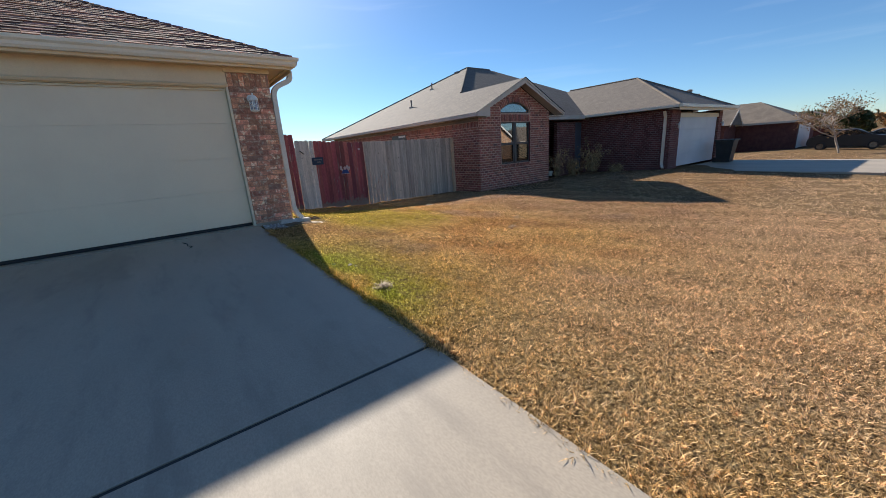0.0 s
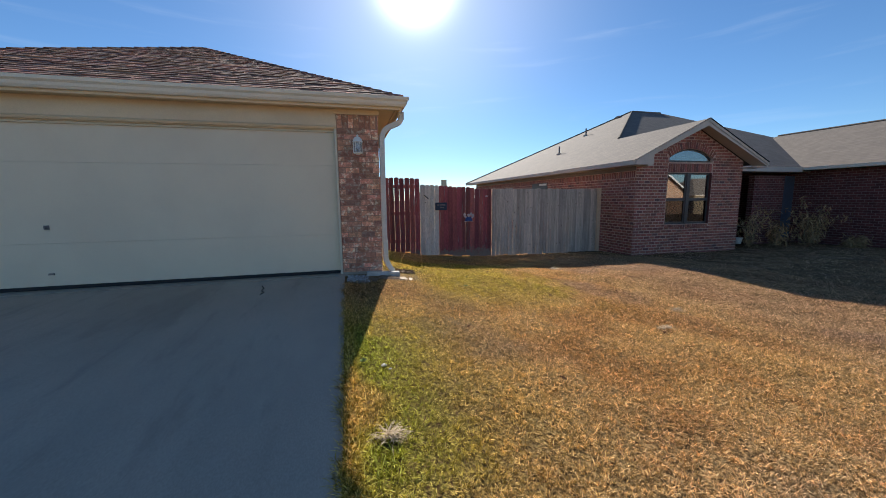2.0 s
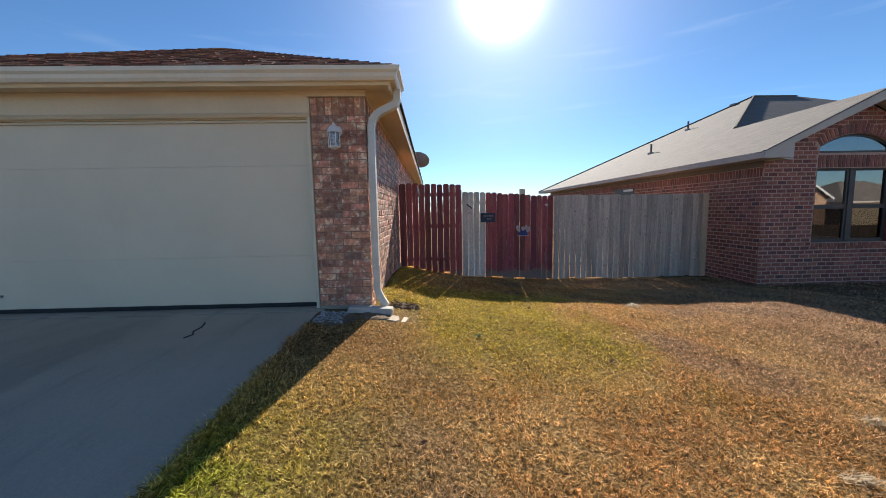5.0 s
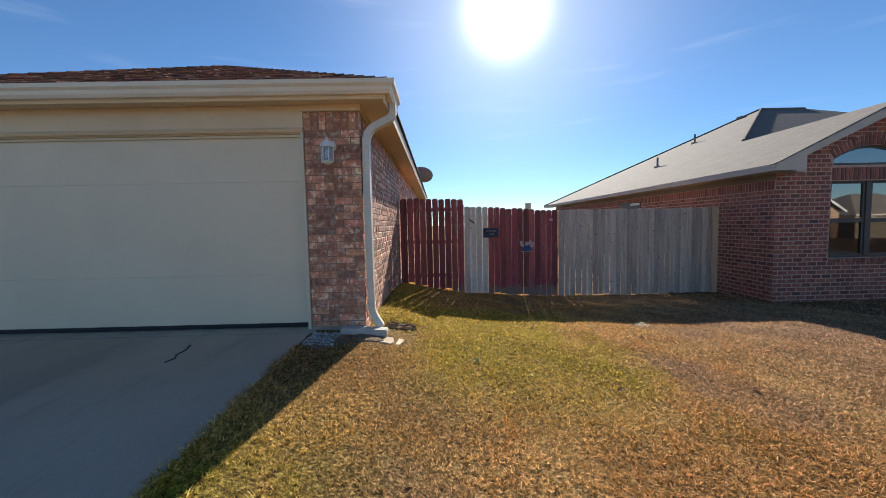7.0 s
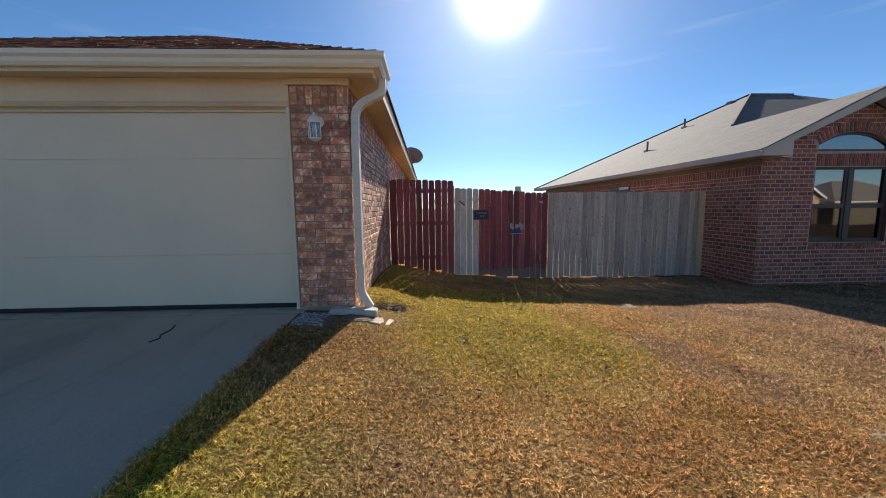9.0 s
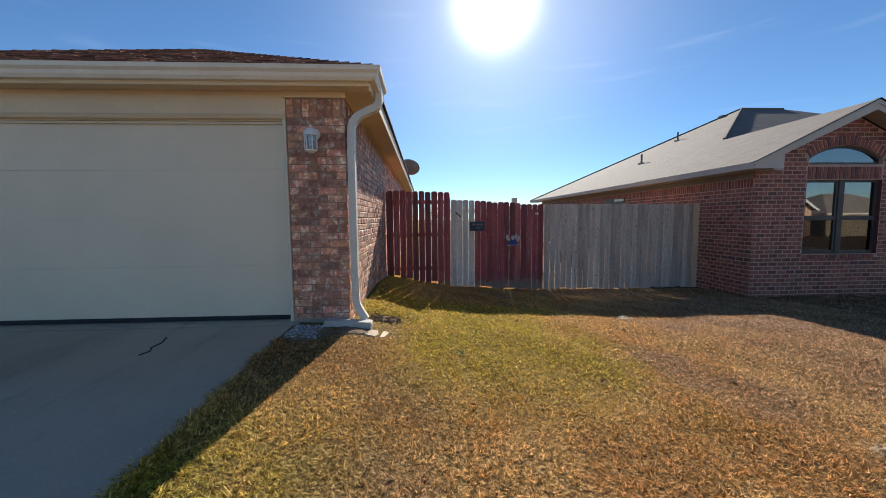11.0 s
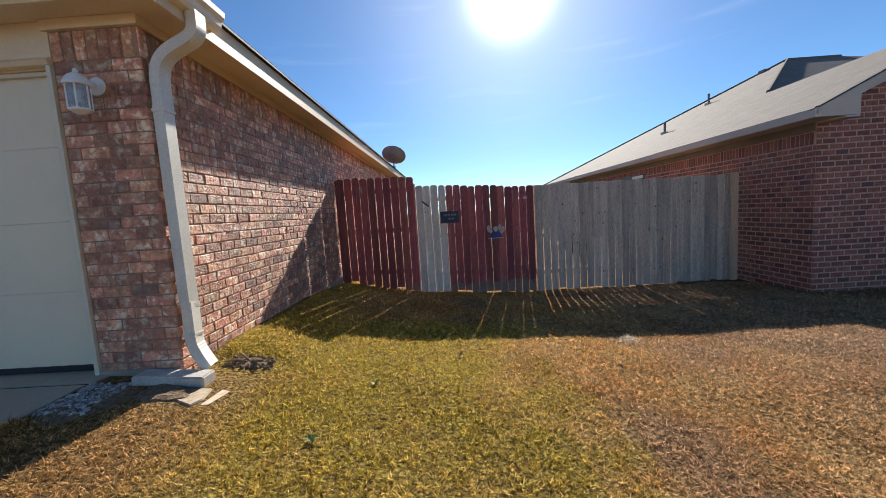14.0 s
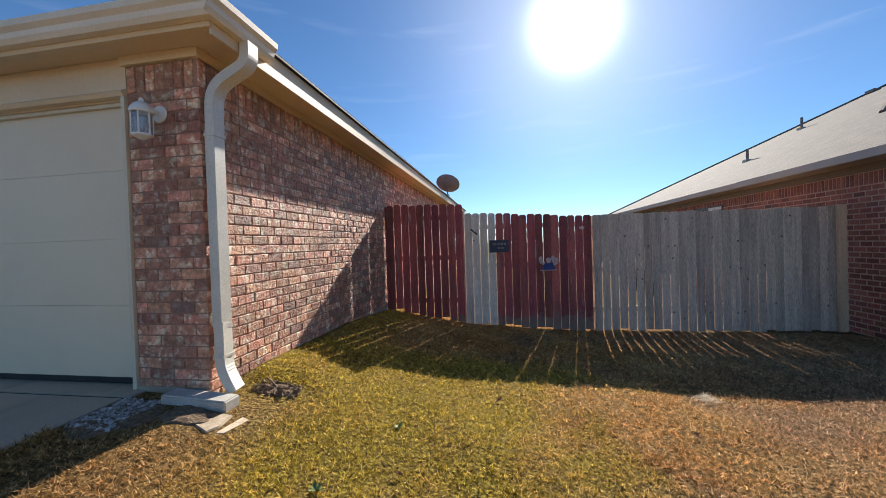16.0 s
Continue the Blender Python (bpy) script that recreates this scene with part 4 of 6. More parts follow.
# dish on the roof edge
dish = thing("satellite_dish", (1.84, 17.0, 3.22), "grey satellite dish on roof edge", "satellite dish")
R = 0.40
prof = [(R * k / 7, 0.14 * (k / 7) ** 2) for k in range(8)]
bm = lathe([(0.01, 0.0)] + prof[1:] + [(R, 0.152)] + [(r, z + 0.012) for r, z in prof[:0:-1]] + [(0.01, 0.012)], 28, (0, 0, 0))
bmesh.ops.transform(bm, matrix=Matrix.Translation((1.84, 16.95, 3.47)) @ pose(0, 0, 0, -38, 8, 0), verts=bm.verts)
part("reflector", bm, M_DISH, dish)
part("mast", tube(bend([(1.84, 17.0, 3.18), (1.84, 17.0, 3.36), (1.84, 16.97, 3.44)]), 0.022, 10), M_STEEL, dish)
part("foot", box(1.76, 1.895, 16.93, 17.07, 3.165, 3.19, 0.004), M_STEEL, dish)
part("feed_arm", tube(bend([(1.84, 16.95, 3.47), (1.85, 17.2, 3.42), (1.86, 17.42, 3.62)]), 0.013, 8), M_STEEL, dish)
part("feed_horn", tube([(1.86, 17.42, 3.60), (1.86, 17.34, 3.66)], 0.032, 12), M_STEEL, dish)

# splash block, flags, gravel and drain trench by the pier
bm = box(1.29, 1.80, 6.915, 7.055, 0.415, 0.525)
bmesh.ops.bevel(bm, geom=bm.edges[:], offset=0.010, segments=3, affect="EDGES")
bmesh.ops.rotate(bm, verts=bm.verts, cent=(1.55, 6.98, 0.45), matrix=Matrix.Rotation(radians(3.5), 3, "Y"))
tagged(part("splash_block", bm, M_STEP), "pale cast concrete block beside the pier", "concrete block")


def flag(points, z, thick, tilt, label):
    bm = prism(points, 2, z - thick, z)
    bmesh.ops.bevel(bm, geom=bm.edges[:], offset=0.006, segments=2, affect="EDGES")
    c = Vector((sum(p[0] for p in points) / len(points), sum(p[1] for p in points) / len(points), z))
    bmesh.ops.rotate(bm, verts=bm.verts, cent=c, matrix=Matrix.Rotation(radians(tilt), 3, "Y"))
    tagged(part("flagstone", bm, M_FLAG), label, "flagstone", "flagstones by the pier")


flag([(1.43, 6.86), (1.55, 6.77), (1.73, 6.86), (1.70, 6.905), (1.52, 6.91)], 0.46, 0.06, 4, "shaded grey flagstone leaning under concrete block")
flag([(1.68, 6.76), (1.87, 6.68), (1.90, 6.76), (1.875, 6.90), (1.80, 6.905)], 0.44, 0.06, 5, "pale tan flagstone in dry grass")
flag([(1.91, 6.70), (1.965, 6.71), (2.0, 6.90), (1.93, 6.92)], 0.415, 0.055, 9, "narrow tan flagstone in dry grass")


def pebbles(name, count, area, size, material, label, seed):
    r = random.Random(seed)
    verts, faces = [], []
    for _ in range(count):
        x, y = r.uniform(area[0], area[1]), r.uniform(area[2], area[3])
        s = r.uniform(*size)
        c = Vector((x, y, float(ground(x, y)) + s * 0.2 + area[4]))
        k = len(verts)
        turn = Euler((r.uniform(0, 3), r.uniform(0, 3), r.uniform(0, 3))).to_matrix()
        for p in ((1, 0, 0), (-1, 0, 0), (0, 1, 0), (0, -1, 0), (0, 0, 1), (0, 0, -1)):
            verts.append(c + turn @ (Vector(p) * s * r.uniform(0.6, 1.1)))
        faces += [(k + a, k + b, k + d) for a, b, d in ((0, 2, 4), (2, 1, 4), (1, 3, 4), (3, 0, 4), (2, 0, 5), (1, 2, 5), (3, 1, 5), (0, 3, 5))]
    tagged(raw(name, verts, faces, material), label, "gravel", kind="stuff")


pebbles("gravel", 520, (0.99, 1.30, 6.56, 6.93, 0.006), (0.009, 0.022), M_GRAVEL, "white and grey gravel by driveway edge", 3)
pebbles("soil_crumbs", 90, (1.74, 2.10, 7.24, 7.42, 0.0), (0.010, 0.028), M_SOIL, "dark soil crumbs below downspout", 4)
def soil_patch(x, y, rx, ry, seed, label):
    """A ragged mound of bare earth."""
    bm = bmesh.new()
    rings = []
    for k, (s, h) in enumerate(((1.0, -0.012), (0.75, 0.010), (0.45, 0.016), (0.1, 0.012))):
        ring = []
        for i in range(22):
            a = 2 * math.pi * i / 22
            w = s * (1 + 0.35 * noise.noise(Vector((math.cos(a) * 1.7, math.sin(a) * 1.7, seed))))
            px, py = x + rx * w * math.cos(a), y + ry * w * math.sin(a)
            ring.append(bm.verts.new((px, py, float(ground(px, py)) + h + 0.012 * noise.noise(Vector((px * 30, py * 30, seed))))))
        rings.append(ring)
    for r0, r1 in zip(rings, rings[1:]):
        for i in range(22):
            bm.faces.new((r0[i], r0[(i + 1) % 22], r1[(i + 1) % 22], r1[i]))
    bm.faces.new(rings[-1])
    tagged(part("soil_patch", bm, M_SOIL), label, "soil", kind="structure")


soil_patch(1.92, 7.33, 0.20, 0.08, 3.1, "bare dark soil washed out under downspout")
soil_patch(1.20, 6.72, 0.27, 0.27, 5.2, "bare soil between driveway and pier")
soil_patch(1.62, 6.82, 0.24, 0.13, 7.7, "bare soil under flagstones")
for k, (p, q) in enumerate((((1.72, 7.30), (2.08, 7.36)), ((1.78, 7.40), (2.02, 7.28)))):
    pts = [(p[0] + (q[0] - p[0]) * t, p[1] + (q[1] - p[1]) * t, float(ground(p[0] + (q[0] - p[0]) * t, p[1])) + 0.016 + 0.02 * math.sin(t * 7 + k)) for t in (0, 0.25, 0.5, 0.75, 1)]
    tagged(part("root", tube(pts, 0.008, 6), M_TWIG), "exposed brown root in bare soil", "root", "exposed roots")

# ---- fence and gate ----
def fence_board(x, y, w, z0, z1, mats, parent, rng, ear=0.028, shrink=0.0):
    """A dog-eared picket, its lower end unstained where mats has two materials."""
    t = 0.013
    lean = rng.uniform(-0.004, 0.004)
    low = [(-w / 2, z0), (w / 2, z0)]
    if shrink:
        zs = z0 + (z1 - z0) * rng.uniform(0.40, 0.72)
        n = w / 2 - shrink * rng.uniform(0.3, 1.0)
        low = [(-w / 2, zs + 0.08), (-n, zs), (-n, z0), (n, z0), (n, zs), (w / 2, zs + 0.08)]
    outline = low + [(w / 2 + lean, z1 - ear), (w / 2 - ear + lean, z1), (-w / 2 + ear + lean, z1), (-w / 2 + lean, z1 - ear)]
    bm = prism(outline, 1, 0, t)
    ob = part("board", bm, mats[0], parent)
    bend_y = rng.uniform(-0.004, 0.004)
    ob.matrix_basis = Matrix.Translation((x, y + bend_y, 0)) @ pose(0, 0, 0, 0, 0, rng.uniform(-1.5, 1.5))
    return ob


def stain_end(m, low, soft):
    """The stain stops short of the ground: bare wood shows below a ragged line."""
    n, link = m.node_tree.nodes, m.node_tree.links.new
    b = n["Principled BSDF"]
    was = b.inputs["Base Color"].links[0].from_socket
    geo, sep = n.new("ShaderNodeNewGeometry"), n.new("ShaderNodeSeparateXYZ")
    link(geo.outputs["Position"], sep.inputs[0])
    ns = n.new("ShaderNodeTexNoise")
    ns.inputs["Scale"].default_value = 13.0
    link(geo.outputs["Position"], ns.inputs["Vector"])
    k = n.new("ShaderNodeMath")
    k.operation, k.inputs[1].default_value = "MULTIPLY", 0.5
    link(ns.outputs["Fac"], k.inputs[0])
    ad = n.new("ShaderNodeMath")
    ad.operation = "SUBTRACT"
    link(sep.outputs["Z"], ad.inputs[0])
    link(k.outputs[0], ad.inputs[1])
    rg = n.new("ShaderNodeMapRange")
    rg.inputs["From Min"].default_value, rg.inputs["From Max"].default_value = low - soft, low + soft
    link(ad.outputs[0], rg.inputs["Value"])
    x = n.new("ShaderNodeMix")
    x.data_type = "RGBA"
    link(rg.outputs[0], x.inputs["Factor"])
    x.inputs["A"].default_value = (0.26, 0.185, 0.14, 1)
    link(was, x.inputs["B"])
    link(x.outputs["Result"], b.inputs["Base Color"])


stain_end(M_RED, -0.06, 0.07)
rf = random.Random(21)
fence = thing("fence", (2.2, 11.15, 0.25), "red-stained picket fence panel against brick wall", "fence")
FXS = np.linspace(1.64, 2.90, 10)
for i, x in enumerate(FXS):
    y = 11.15 + (x - 1.6) * 0.02
    z1 = 2.255 - 0.035 * i / 9 + rf.uniform(-0.012, 0.012)
    fence_board(x, y, 0.130 + rf.uniform(-0.004, 0.006), float(ground(x, y)) + rf.choice((-0.01, -0.01, 0.0, 0.02, 0.04)), z1, (M_RED,), fence, rf)
for z in (2.0, 1.28, 0.52):
    part("rail", box(1.56, 2.96, 11.192, 11.23, z - 0.045, z + 0.045, 0.004), M_RED, fence)
part("post", box(2.90, 2.985, 11.235, 11.32, 0.1, 2.1, 0.004), M_GREYWOOD, fence)
part("batten", box(1.562, 1.60, 11.10, 11.14, 0.38, 2.22, 0.003), M_RED, fence)

gate = thing("gate", (4.0, 11.22, 0.15), "picket gate, part bare cedar and part red-stained", "gate")
GX = np.linspace(3.055, 5.10, 16)
for i, x in enumerate(GX):
    y = 11.205 + (x - 2.98) * 0.085
    z1 = 2.035 - 0.10 * max(0, i - 3) / 12 + rf.uniform(-0.012, 0.014) + (0.01 if i < 4 else 0)
    low = float(ground(x, y)) + rf.choice((-0.01, 0.0, 0.01, 0.03))
    fence_board(x, y, 0.1285 + rf.uniform(-0.004, 0.006), low, z1, (M_BARE if i < 4 else M_RED,), gate, rf)
for z in (1.80, 1.12, 0.42):
    bm = prism([(2.99, 11.248), (5.16, 11.433), (5.16, 11.470), (2.99, 11.285)], 2, z - 0.04, z + 0.04)
    part("rail", bm, M_GREYWOOD, gate)
part("latch", tube([(3.10, 11.196, 1.77), (3.22, 11.203, 1.67)], 0.013, 8), M_BLACK, gate, "black metal latch arm")

fence2 = thing("fence", (7.2, 11.6, 0.0), "weathered grey picket fence panel reaching neighbouring wall", "fence")
n2 = 28
for i in range(n2):
    k = (i + 0.5) / n2
    x = 5.19 + (9.16 - 5.19) * k
    y = 11.40 + 0.455 * k
    z1 = 1.945 + 0.0 * k + rf.uniform(-0.012, 0.012)
    fence_board(x, y, 0.1405, float(ground(x, y)) + rf.choice((-0.01, -0.01, 0.01, 0.03)), z1, (M_GREYWOOD,), fence2, rf, 0.02, 0.013)
for z in (1.70, 1.0, 0.3):
    part("rail", prism([(5.18, 11.445), (9.2, 11.905), (9.2, 11.945), (5.18, 11.485)], 2, z - 0.045, z + 0.045), M_GREYWOOD, fence2)
part("post", box(9.125, 9.245, 11.775, 11.835, -0.2, 1.965, 0.004), M_TAN, fence2, "pale bare end post")
part("post", box(5.14, 5.23, 11.50, 11.59, -0.1, 1.93, 0.004), M_GREYWOOD, fence2)
part("post", box(7.2, 7.29, 11.73, 11.82, -0.1, 1.9, 0.004), M_GREYWOOD, fence2)

sign = thing("warning_sign", (3.60, 11.235, 1.47), "dark navy board sign with faded lettering on gate", "sign")
bm = box(3.42, 3.755, 11.222, 11.234, 1.345, 1.56, 0.003)
part("board", bm, M_NAVY, sign)
for a, b, z in ((3.48, 3.54, 1.49), (3.555, 3.60, 1.49), (3.615, 3.66, 1.49), (3.675, 3.71, 1.49), (3.565, 3.61, 1.42), (3.625, 3.665, 1.42)):
    part("letter_bar", box(a, b, 11.2185, 11.2215, z - 0.016, z + 0.02), M_STEEL, sign, "faded grey bar")

orn = thing("gate_ornament", (4.42, 11.30, 1.08), "painted cutout ornament, pale top on blue base", "ornament")
def cut(points, y0, y1, material, label=""):
    bm = prism(points, 1, y0, y1)
    part("cutout", bm, material, orn, label)
cut([(4.31, 1.02), (4.55, 1.02), (4.53, 1.07), (4.50, 1.135), (4.36, 1.135), (4.33, 1.07)], 11.298, 11.312, M_BLUE, "blue base")
for cx, cz, rx, rz in ((4.30, 1.19, 0.032, 0.065), (4.43, 1.18, 0.045, 0.05), (4.505, 1.205, 0.028, 0.06), (4.565, 1.17, 0.03, 0.055), (4.335, 1.135, 0.03, 0.03), (4.535, 1.12, 0.03, 0.026)):
    cut([(cx + rx * math.cos(a) * (1 + 0.15 * math.sin(3 * a)), cz + rz * math.sin(a)) for a in [2 * math.pi * k / 14 for k in range(14)]], 11.290, 11.302, M_SHELL, "pale pink shape")
part("shelf", box(4.29, 4.57, 11.285, 11.31, 1.005, 1.016), M_SHELL, orn)
tag = part("tag", prism([(4.97, 1.70), (5.04, 1.70), (5.045, 1.75), (5.02, 1.735), (5.005, 1.76), (4.985, 1.735), (4.965, 1.752)], 1, 11.366, 11.372), M_SHELL)
tagged(tag, "small pale tag nailed to gate", "tag")
# ---- neighbouring house ----
NX, NY, NB, NT = 9.30, 10.35, 0.03, 2.55              # wing's corner, front wall, foot, top of the brick
NW, AX = 13.40, 11.35                                 # wing's far side, gable's middle
NC = (2.40 - NB) / 27
nb = thing("house", (13.0, 14.0, 0.0), "one-storey dark red brick house with grey hip roof", "house")
W0, W1, WZ0, WZ1 = 10.45, 12.15, 0.80, 2.38           # lower window
A0, A1, AZ0, AZ1 = 10.47, 12.13, 2.70, 3.10           # arched light


def arch(x, lift=0.0):
    c = (A0 + A1) / 2
    half = (A1 - A0) / 2
    rise = AZ1 - AZ0 - 0.12
    r = (half * half + rise * rise) / (2 * rise)
    return AZ0 + 0.12 - (r - rise) + math.sqrt(max(0.0, r * r - (x - c) ** 2)) + lift


def slope(x):
    return 2.76 + (2.05 - abs(x - AX)) * 0.49


T = 0.20
nfront = part("wall", box(NX + 0.012, W0, NY + 0.012, NY + T, NB - 0.3, 2.60), M_MORTAR_NB, nb, "dark red brick gable wall with pale joints")
part("wall", box(W1, NW - 0.012, NY + 0.012, NY + T, NB - 0.3, 2.60), M_MORTAR_NB, nb)
part("wall", box(W0 + 0.001, W1 - 0.001, NY + 0.012, NY + T, NB - 0.3, WZ0), M_MORTAR_NB, nb)
part("wall", box(W0 + 0.001, W1 - 0.001, NY + 0.012, NY + T, WZ1, 2.60), M_MORTAR_NB, nb)
part("wall", box(A0 + 0.001, A1 - 0.001, NY + 0.012, NY + T, 2.601, AZ0 - 0.001), M_MORTAR_NB, nb)
xs = np.linspace(A0, A1, 17)
outline = [(A0, 2.601)] + [(float(x), arch(float(x))) for x in xs] + [(A1, 2.601), (NW - 0.012, 2.601), (NW - 0.012, slope(NW)), (AX, slope(AX)), (NX + 0.012, slope(NX)), (NX + 0.012, 2.601)]
part("gable", prism(outline, 1, NY + 0.012, NY + T), M_MORTAR_NB, nb)
rn = random.Random(11)
rows = []
z, i = NB - 3 * NC, 1
while z < 3.9:
    h = NC
    mid = z + h / 2
    a, b = NX, NW
    if z + h > 2.60:
        half = 2.05 - (z + h - 2.76) / 0.49 + 0.02
        a, b = max(NX, AX - half), min(NW, AX + half)
    if b - a > 0.25:
        spans = [(a, b)]
        if WZ0 - 0.10 < mid < WZ1 + 0.24:
            spans = [(a, W0 - 0.004), (W1 + 0.004, b)]
        elif AZ0 - 0.1 < mid < AZ1 + 0.20:
            half = (A1 - A0) / 2 + 0.012
            for x in np.linspace(10.2, 12.4, 89):
                if mid > AZ0 + 0.10 and arch(float(np.clip(x, A0, A1))) + 0.19 - 1.2 * max(0.0, abs(float(x) - 11.3) - 0.83) > mid:
                    half = max(half, abs(float(x) - 11.3))
            if mid > AZ0 + 0.10:
                hit = [abs(float(x) - 11.3) for x in np.linspace(10.2, 12.4, 89) if arch(float(np.clip(x, A0, A1))) + 0.19 - 1.2 * max(0.0, abs(float(x) - 11.3) - 0.83) > mid]
                half = max(hit) if hit else 0.0
            spans = [(a, 11.3 - half), (11.3 + half, b)] if half else [(a, b)]
        spans = [(p - NX, q - NX) for p, q in spans if q - p > 0.06]
        rows.append((z, h, spans, 0.10 * (i % 2), 0.205))
    z += h
    i += 1
lay_bricks(nfront, (NX, NY + 0.012, 0), (1, 0, 0), rows, 4.1, NC, 0.021, M_BRICK_NB, 0.007, lambda u, z: u < 1.2 or (1.2 <= u < 1.6 and z < 0.7), rn)
# sill, soldier band between the lights, arch ring, fan of bricks in the peak
lay_bricks(nfront, (W0, NY + 0.012, 0), (1, 0, 0), [(WZ0 - 0.10, 0.10, [(0, W1 - W0)], 0, NC), (WZ1 + 0.01, 0.27, [(0.0, W1 - W0)], 0, NC)], 1.7, NC, 0.021, M_BRICK_NB, 0.012, lambda u, z: True, rn, "soldier_brick")
for k in range(21):
    x = A0 + 0.045 + (A1 - A0 - 0.09) * k / 20
    zc = arch(x)
    dx = 0.01
    tang = math.atan2(arch(min(A1, x + dx)) - arch(max(A0, x - dx)), min(A1, x + dx) - max(A0, x - dx))
    v, f = chip(0.065, 0.19, 0.012, 0.004, k % 5)
    m = Matrix.Translation((x, NY + 0.012, zc)) @ pose(0, 0, 0, 0, -math.degrees(tang), 0) @ Matrix.Translation((0, 0, 0.10))
    raw("arch_brick", [m @ Vector(p) for p in v], f, M_BRICK_NB, nfront)
nside = part("wall", box(NX + 0.012, NX + T, NY + T + 0.002, 24.2, NB - 0.5, NT), M_MORTAR_NB, nb, "dark red brick side wall with soldier course")
rows = [(NB - 0.26 + i * NC, NC, [(0, 13.7)], 0.1025 * (i % 2), 0.205) for i in range(28)] + [(NB - 0.26 + 28 * NC, 0.205, [(0.0, 13.7)], 0, 0.078)]
lay_bricks(nside, (NX + 0.012, 24.05, 0), (0, -1, 0), [(z, h, [(0, 13.69)], o, s) for z, h, sp, o, s in rows], 13.7, NC, 0.021, M_BRICK_NB, 0.007, lambda u, z: u > 12.1, rn)
part("frieze", box(NX - 0.014, NX + 0.011, NY + 0.03, 24.0, 2.436, 2.56, 0.004), M_SHADETRIM, nb, "taupe board above soldier course")
part("side_window", box(NX - 0.012, NX + 0.05, 15.3, 16.6, 1.6, 2.30, 0.004), M_FRAME, nb, "high dark side window")
part("window_head", box(NX - 0.02, NX - 0.0125, 15.35, 15.95, 2.19, 2.27), M_WHITE, nb)

# windows
def sash(x0, x1, z0, z1, parent, y, glass=None):
    fr = 0.045
    bm = bmesh.new()
    for a, b, c, d in ((x0, x0 + fr, z0, z1), (x1 - fr, x1, z0, z1), (x0 + fr, x1 - fr, z0, z0 + fr), (x0 + fr, x1 - fr, z1 - fr, z1)):
        box(a, b, y - 0.02, y + 0.03, c, d, bm=bm)
    part("window_frame", bm, M_FRAME, parent)
    g = part("pane", box(x0 + fr - 0.004, x1 - fr + 0.004, y + 0.002, y + 0.008, z0 + fr - 0.004, z1 - fr + 0.004), glass or M_GLASS, parent)
    g.visible_shadow = False


win = part("window", box(W0 + 0.004, W1 - 0.004, NY + 0.09, NY + 0.15, WZ0 + 0.004, WZ0 + 0.03), M_FRAME, nb, "dark framed twin sash window")
mx = (W0 + W1) / 2
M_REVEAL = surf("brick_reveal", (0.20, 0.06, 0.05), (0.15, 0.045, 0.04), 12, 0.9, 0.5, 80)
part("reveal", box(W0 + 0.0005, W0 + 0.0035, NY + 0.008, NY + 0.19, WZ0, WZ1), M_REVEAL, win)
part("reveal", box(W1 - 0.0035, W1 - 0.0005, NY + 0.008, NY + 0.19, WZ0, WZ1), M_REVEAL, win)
part("mullion", box(mx - 0.05, mx + 0.05, NY + 0.06, NY + 0.15, WZ0 + 0.031, WZ1 - 0.004), M_FRAME, win)
for a, b in ((W0 + 0.004, mx - 0.052), (mx + 0.052, W1 - 0.004)):
    zm = (WZ0 + WZ1) / 2 - 0.02
    sash(a, b, WZ0 + 0.032, zm, win, NY + 0.10, M_SCREEN)
    sash(a, b, zm + 0.002, WZ1 - 0.004, win, NY + 0.10)
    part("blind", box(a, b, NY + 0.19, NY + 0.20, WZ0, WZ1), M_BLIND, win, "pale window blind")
# dark sheet added behind the panes in place of the dim room
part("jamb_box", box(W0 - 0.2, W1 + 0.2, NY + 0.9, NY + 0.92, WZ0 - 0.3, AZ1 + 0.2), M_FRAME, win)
fan = [(float(x), arch(float(x), -0.004)) for x in np.linspace(A0 + 0.004, A1 - 0.004, 17)]
win2 = part("window", box(A0 + 0.004, A1 - 0.004, NY + 0.08, NY + 0.13, AZ0 + 0.002, AZ0 + 0.05), M_FRAME, nb, "arched window above sashes")
bm = bmesh.new()
for (xa, za), (xb, zb) in zip(fan, fan[1:]):
    prism([(xa, za - 0.045), (xa, za), (xb, zb), (xb, zb - 0.045)], 1, NY + 0.08, NY + 0.13, bm)
part("window_frame", bm, M_FRAME, win2)
g = part("pane", prism([(A0 + 0.01, AZ0 + 0.045), (A1 - 0.01, AZ0 + 0.045)] + [(x, z - 0.03) for x, z in fan[::-1]], 1, NY + 0.10, NY + 0.106), M_GLASS, win2)
g.visible_shadow = False

# roof of the neighbouring house
NP, NEZ = 0.5006, 2.66
EXL, EXR, EYF, EYB = 8.87, 24.55, 11.15, 25.0
GYF = NY - 0.40


def hip(x0, x1, y0, y1, ez, pitch, parent, material, label, along):
    """A hip roof over a rectangle; along: the axis of its ridge."""
    run = (y1 - y0) / 2 if along == "x" else (x1 - x0) / 2
    z = ez + run * pitch
    if along == "x":
        a, b = (x0 + run, y0 + run, z), (x1 - run, y0 + run, z)
        faces = [(0, 1, 5, 4), (1, 2, 5), (2, 3, 4, 5), (3, 0, 4), (3, 2, 1, 0)]
    else:
        a, b = (x0 + run, y0 + run, z), (x0 + run, y1 - run, z)
        faces = [(0, 1, 4), (1, 2, 5, 4), (2, 3, 5), (3, 0, 4, 5), (3, 2, 1, 0)]
    return raw("roof", [(x0, y0, ez), (x1, y0, ez), (x1, y1, ez), (x0, y1, ez), a, b], faces, material, parent, label)


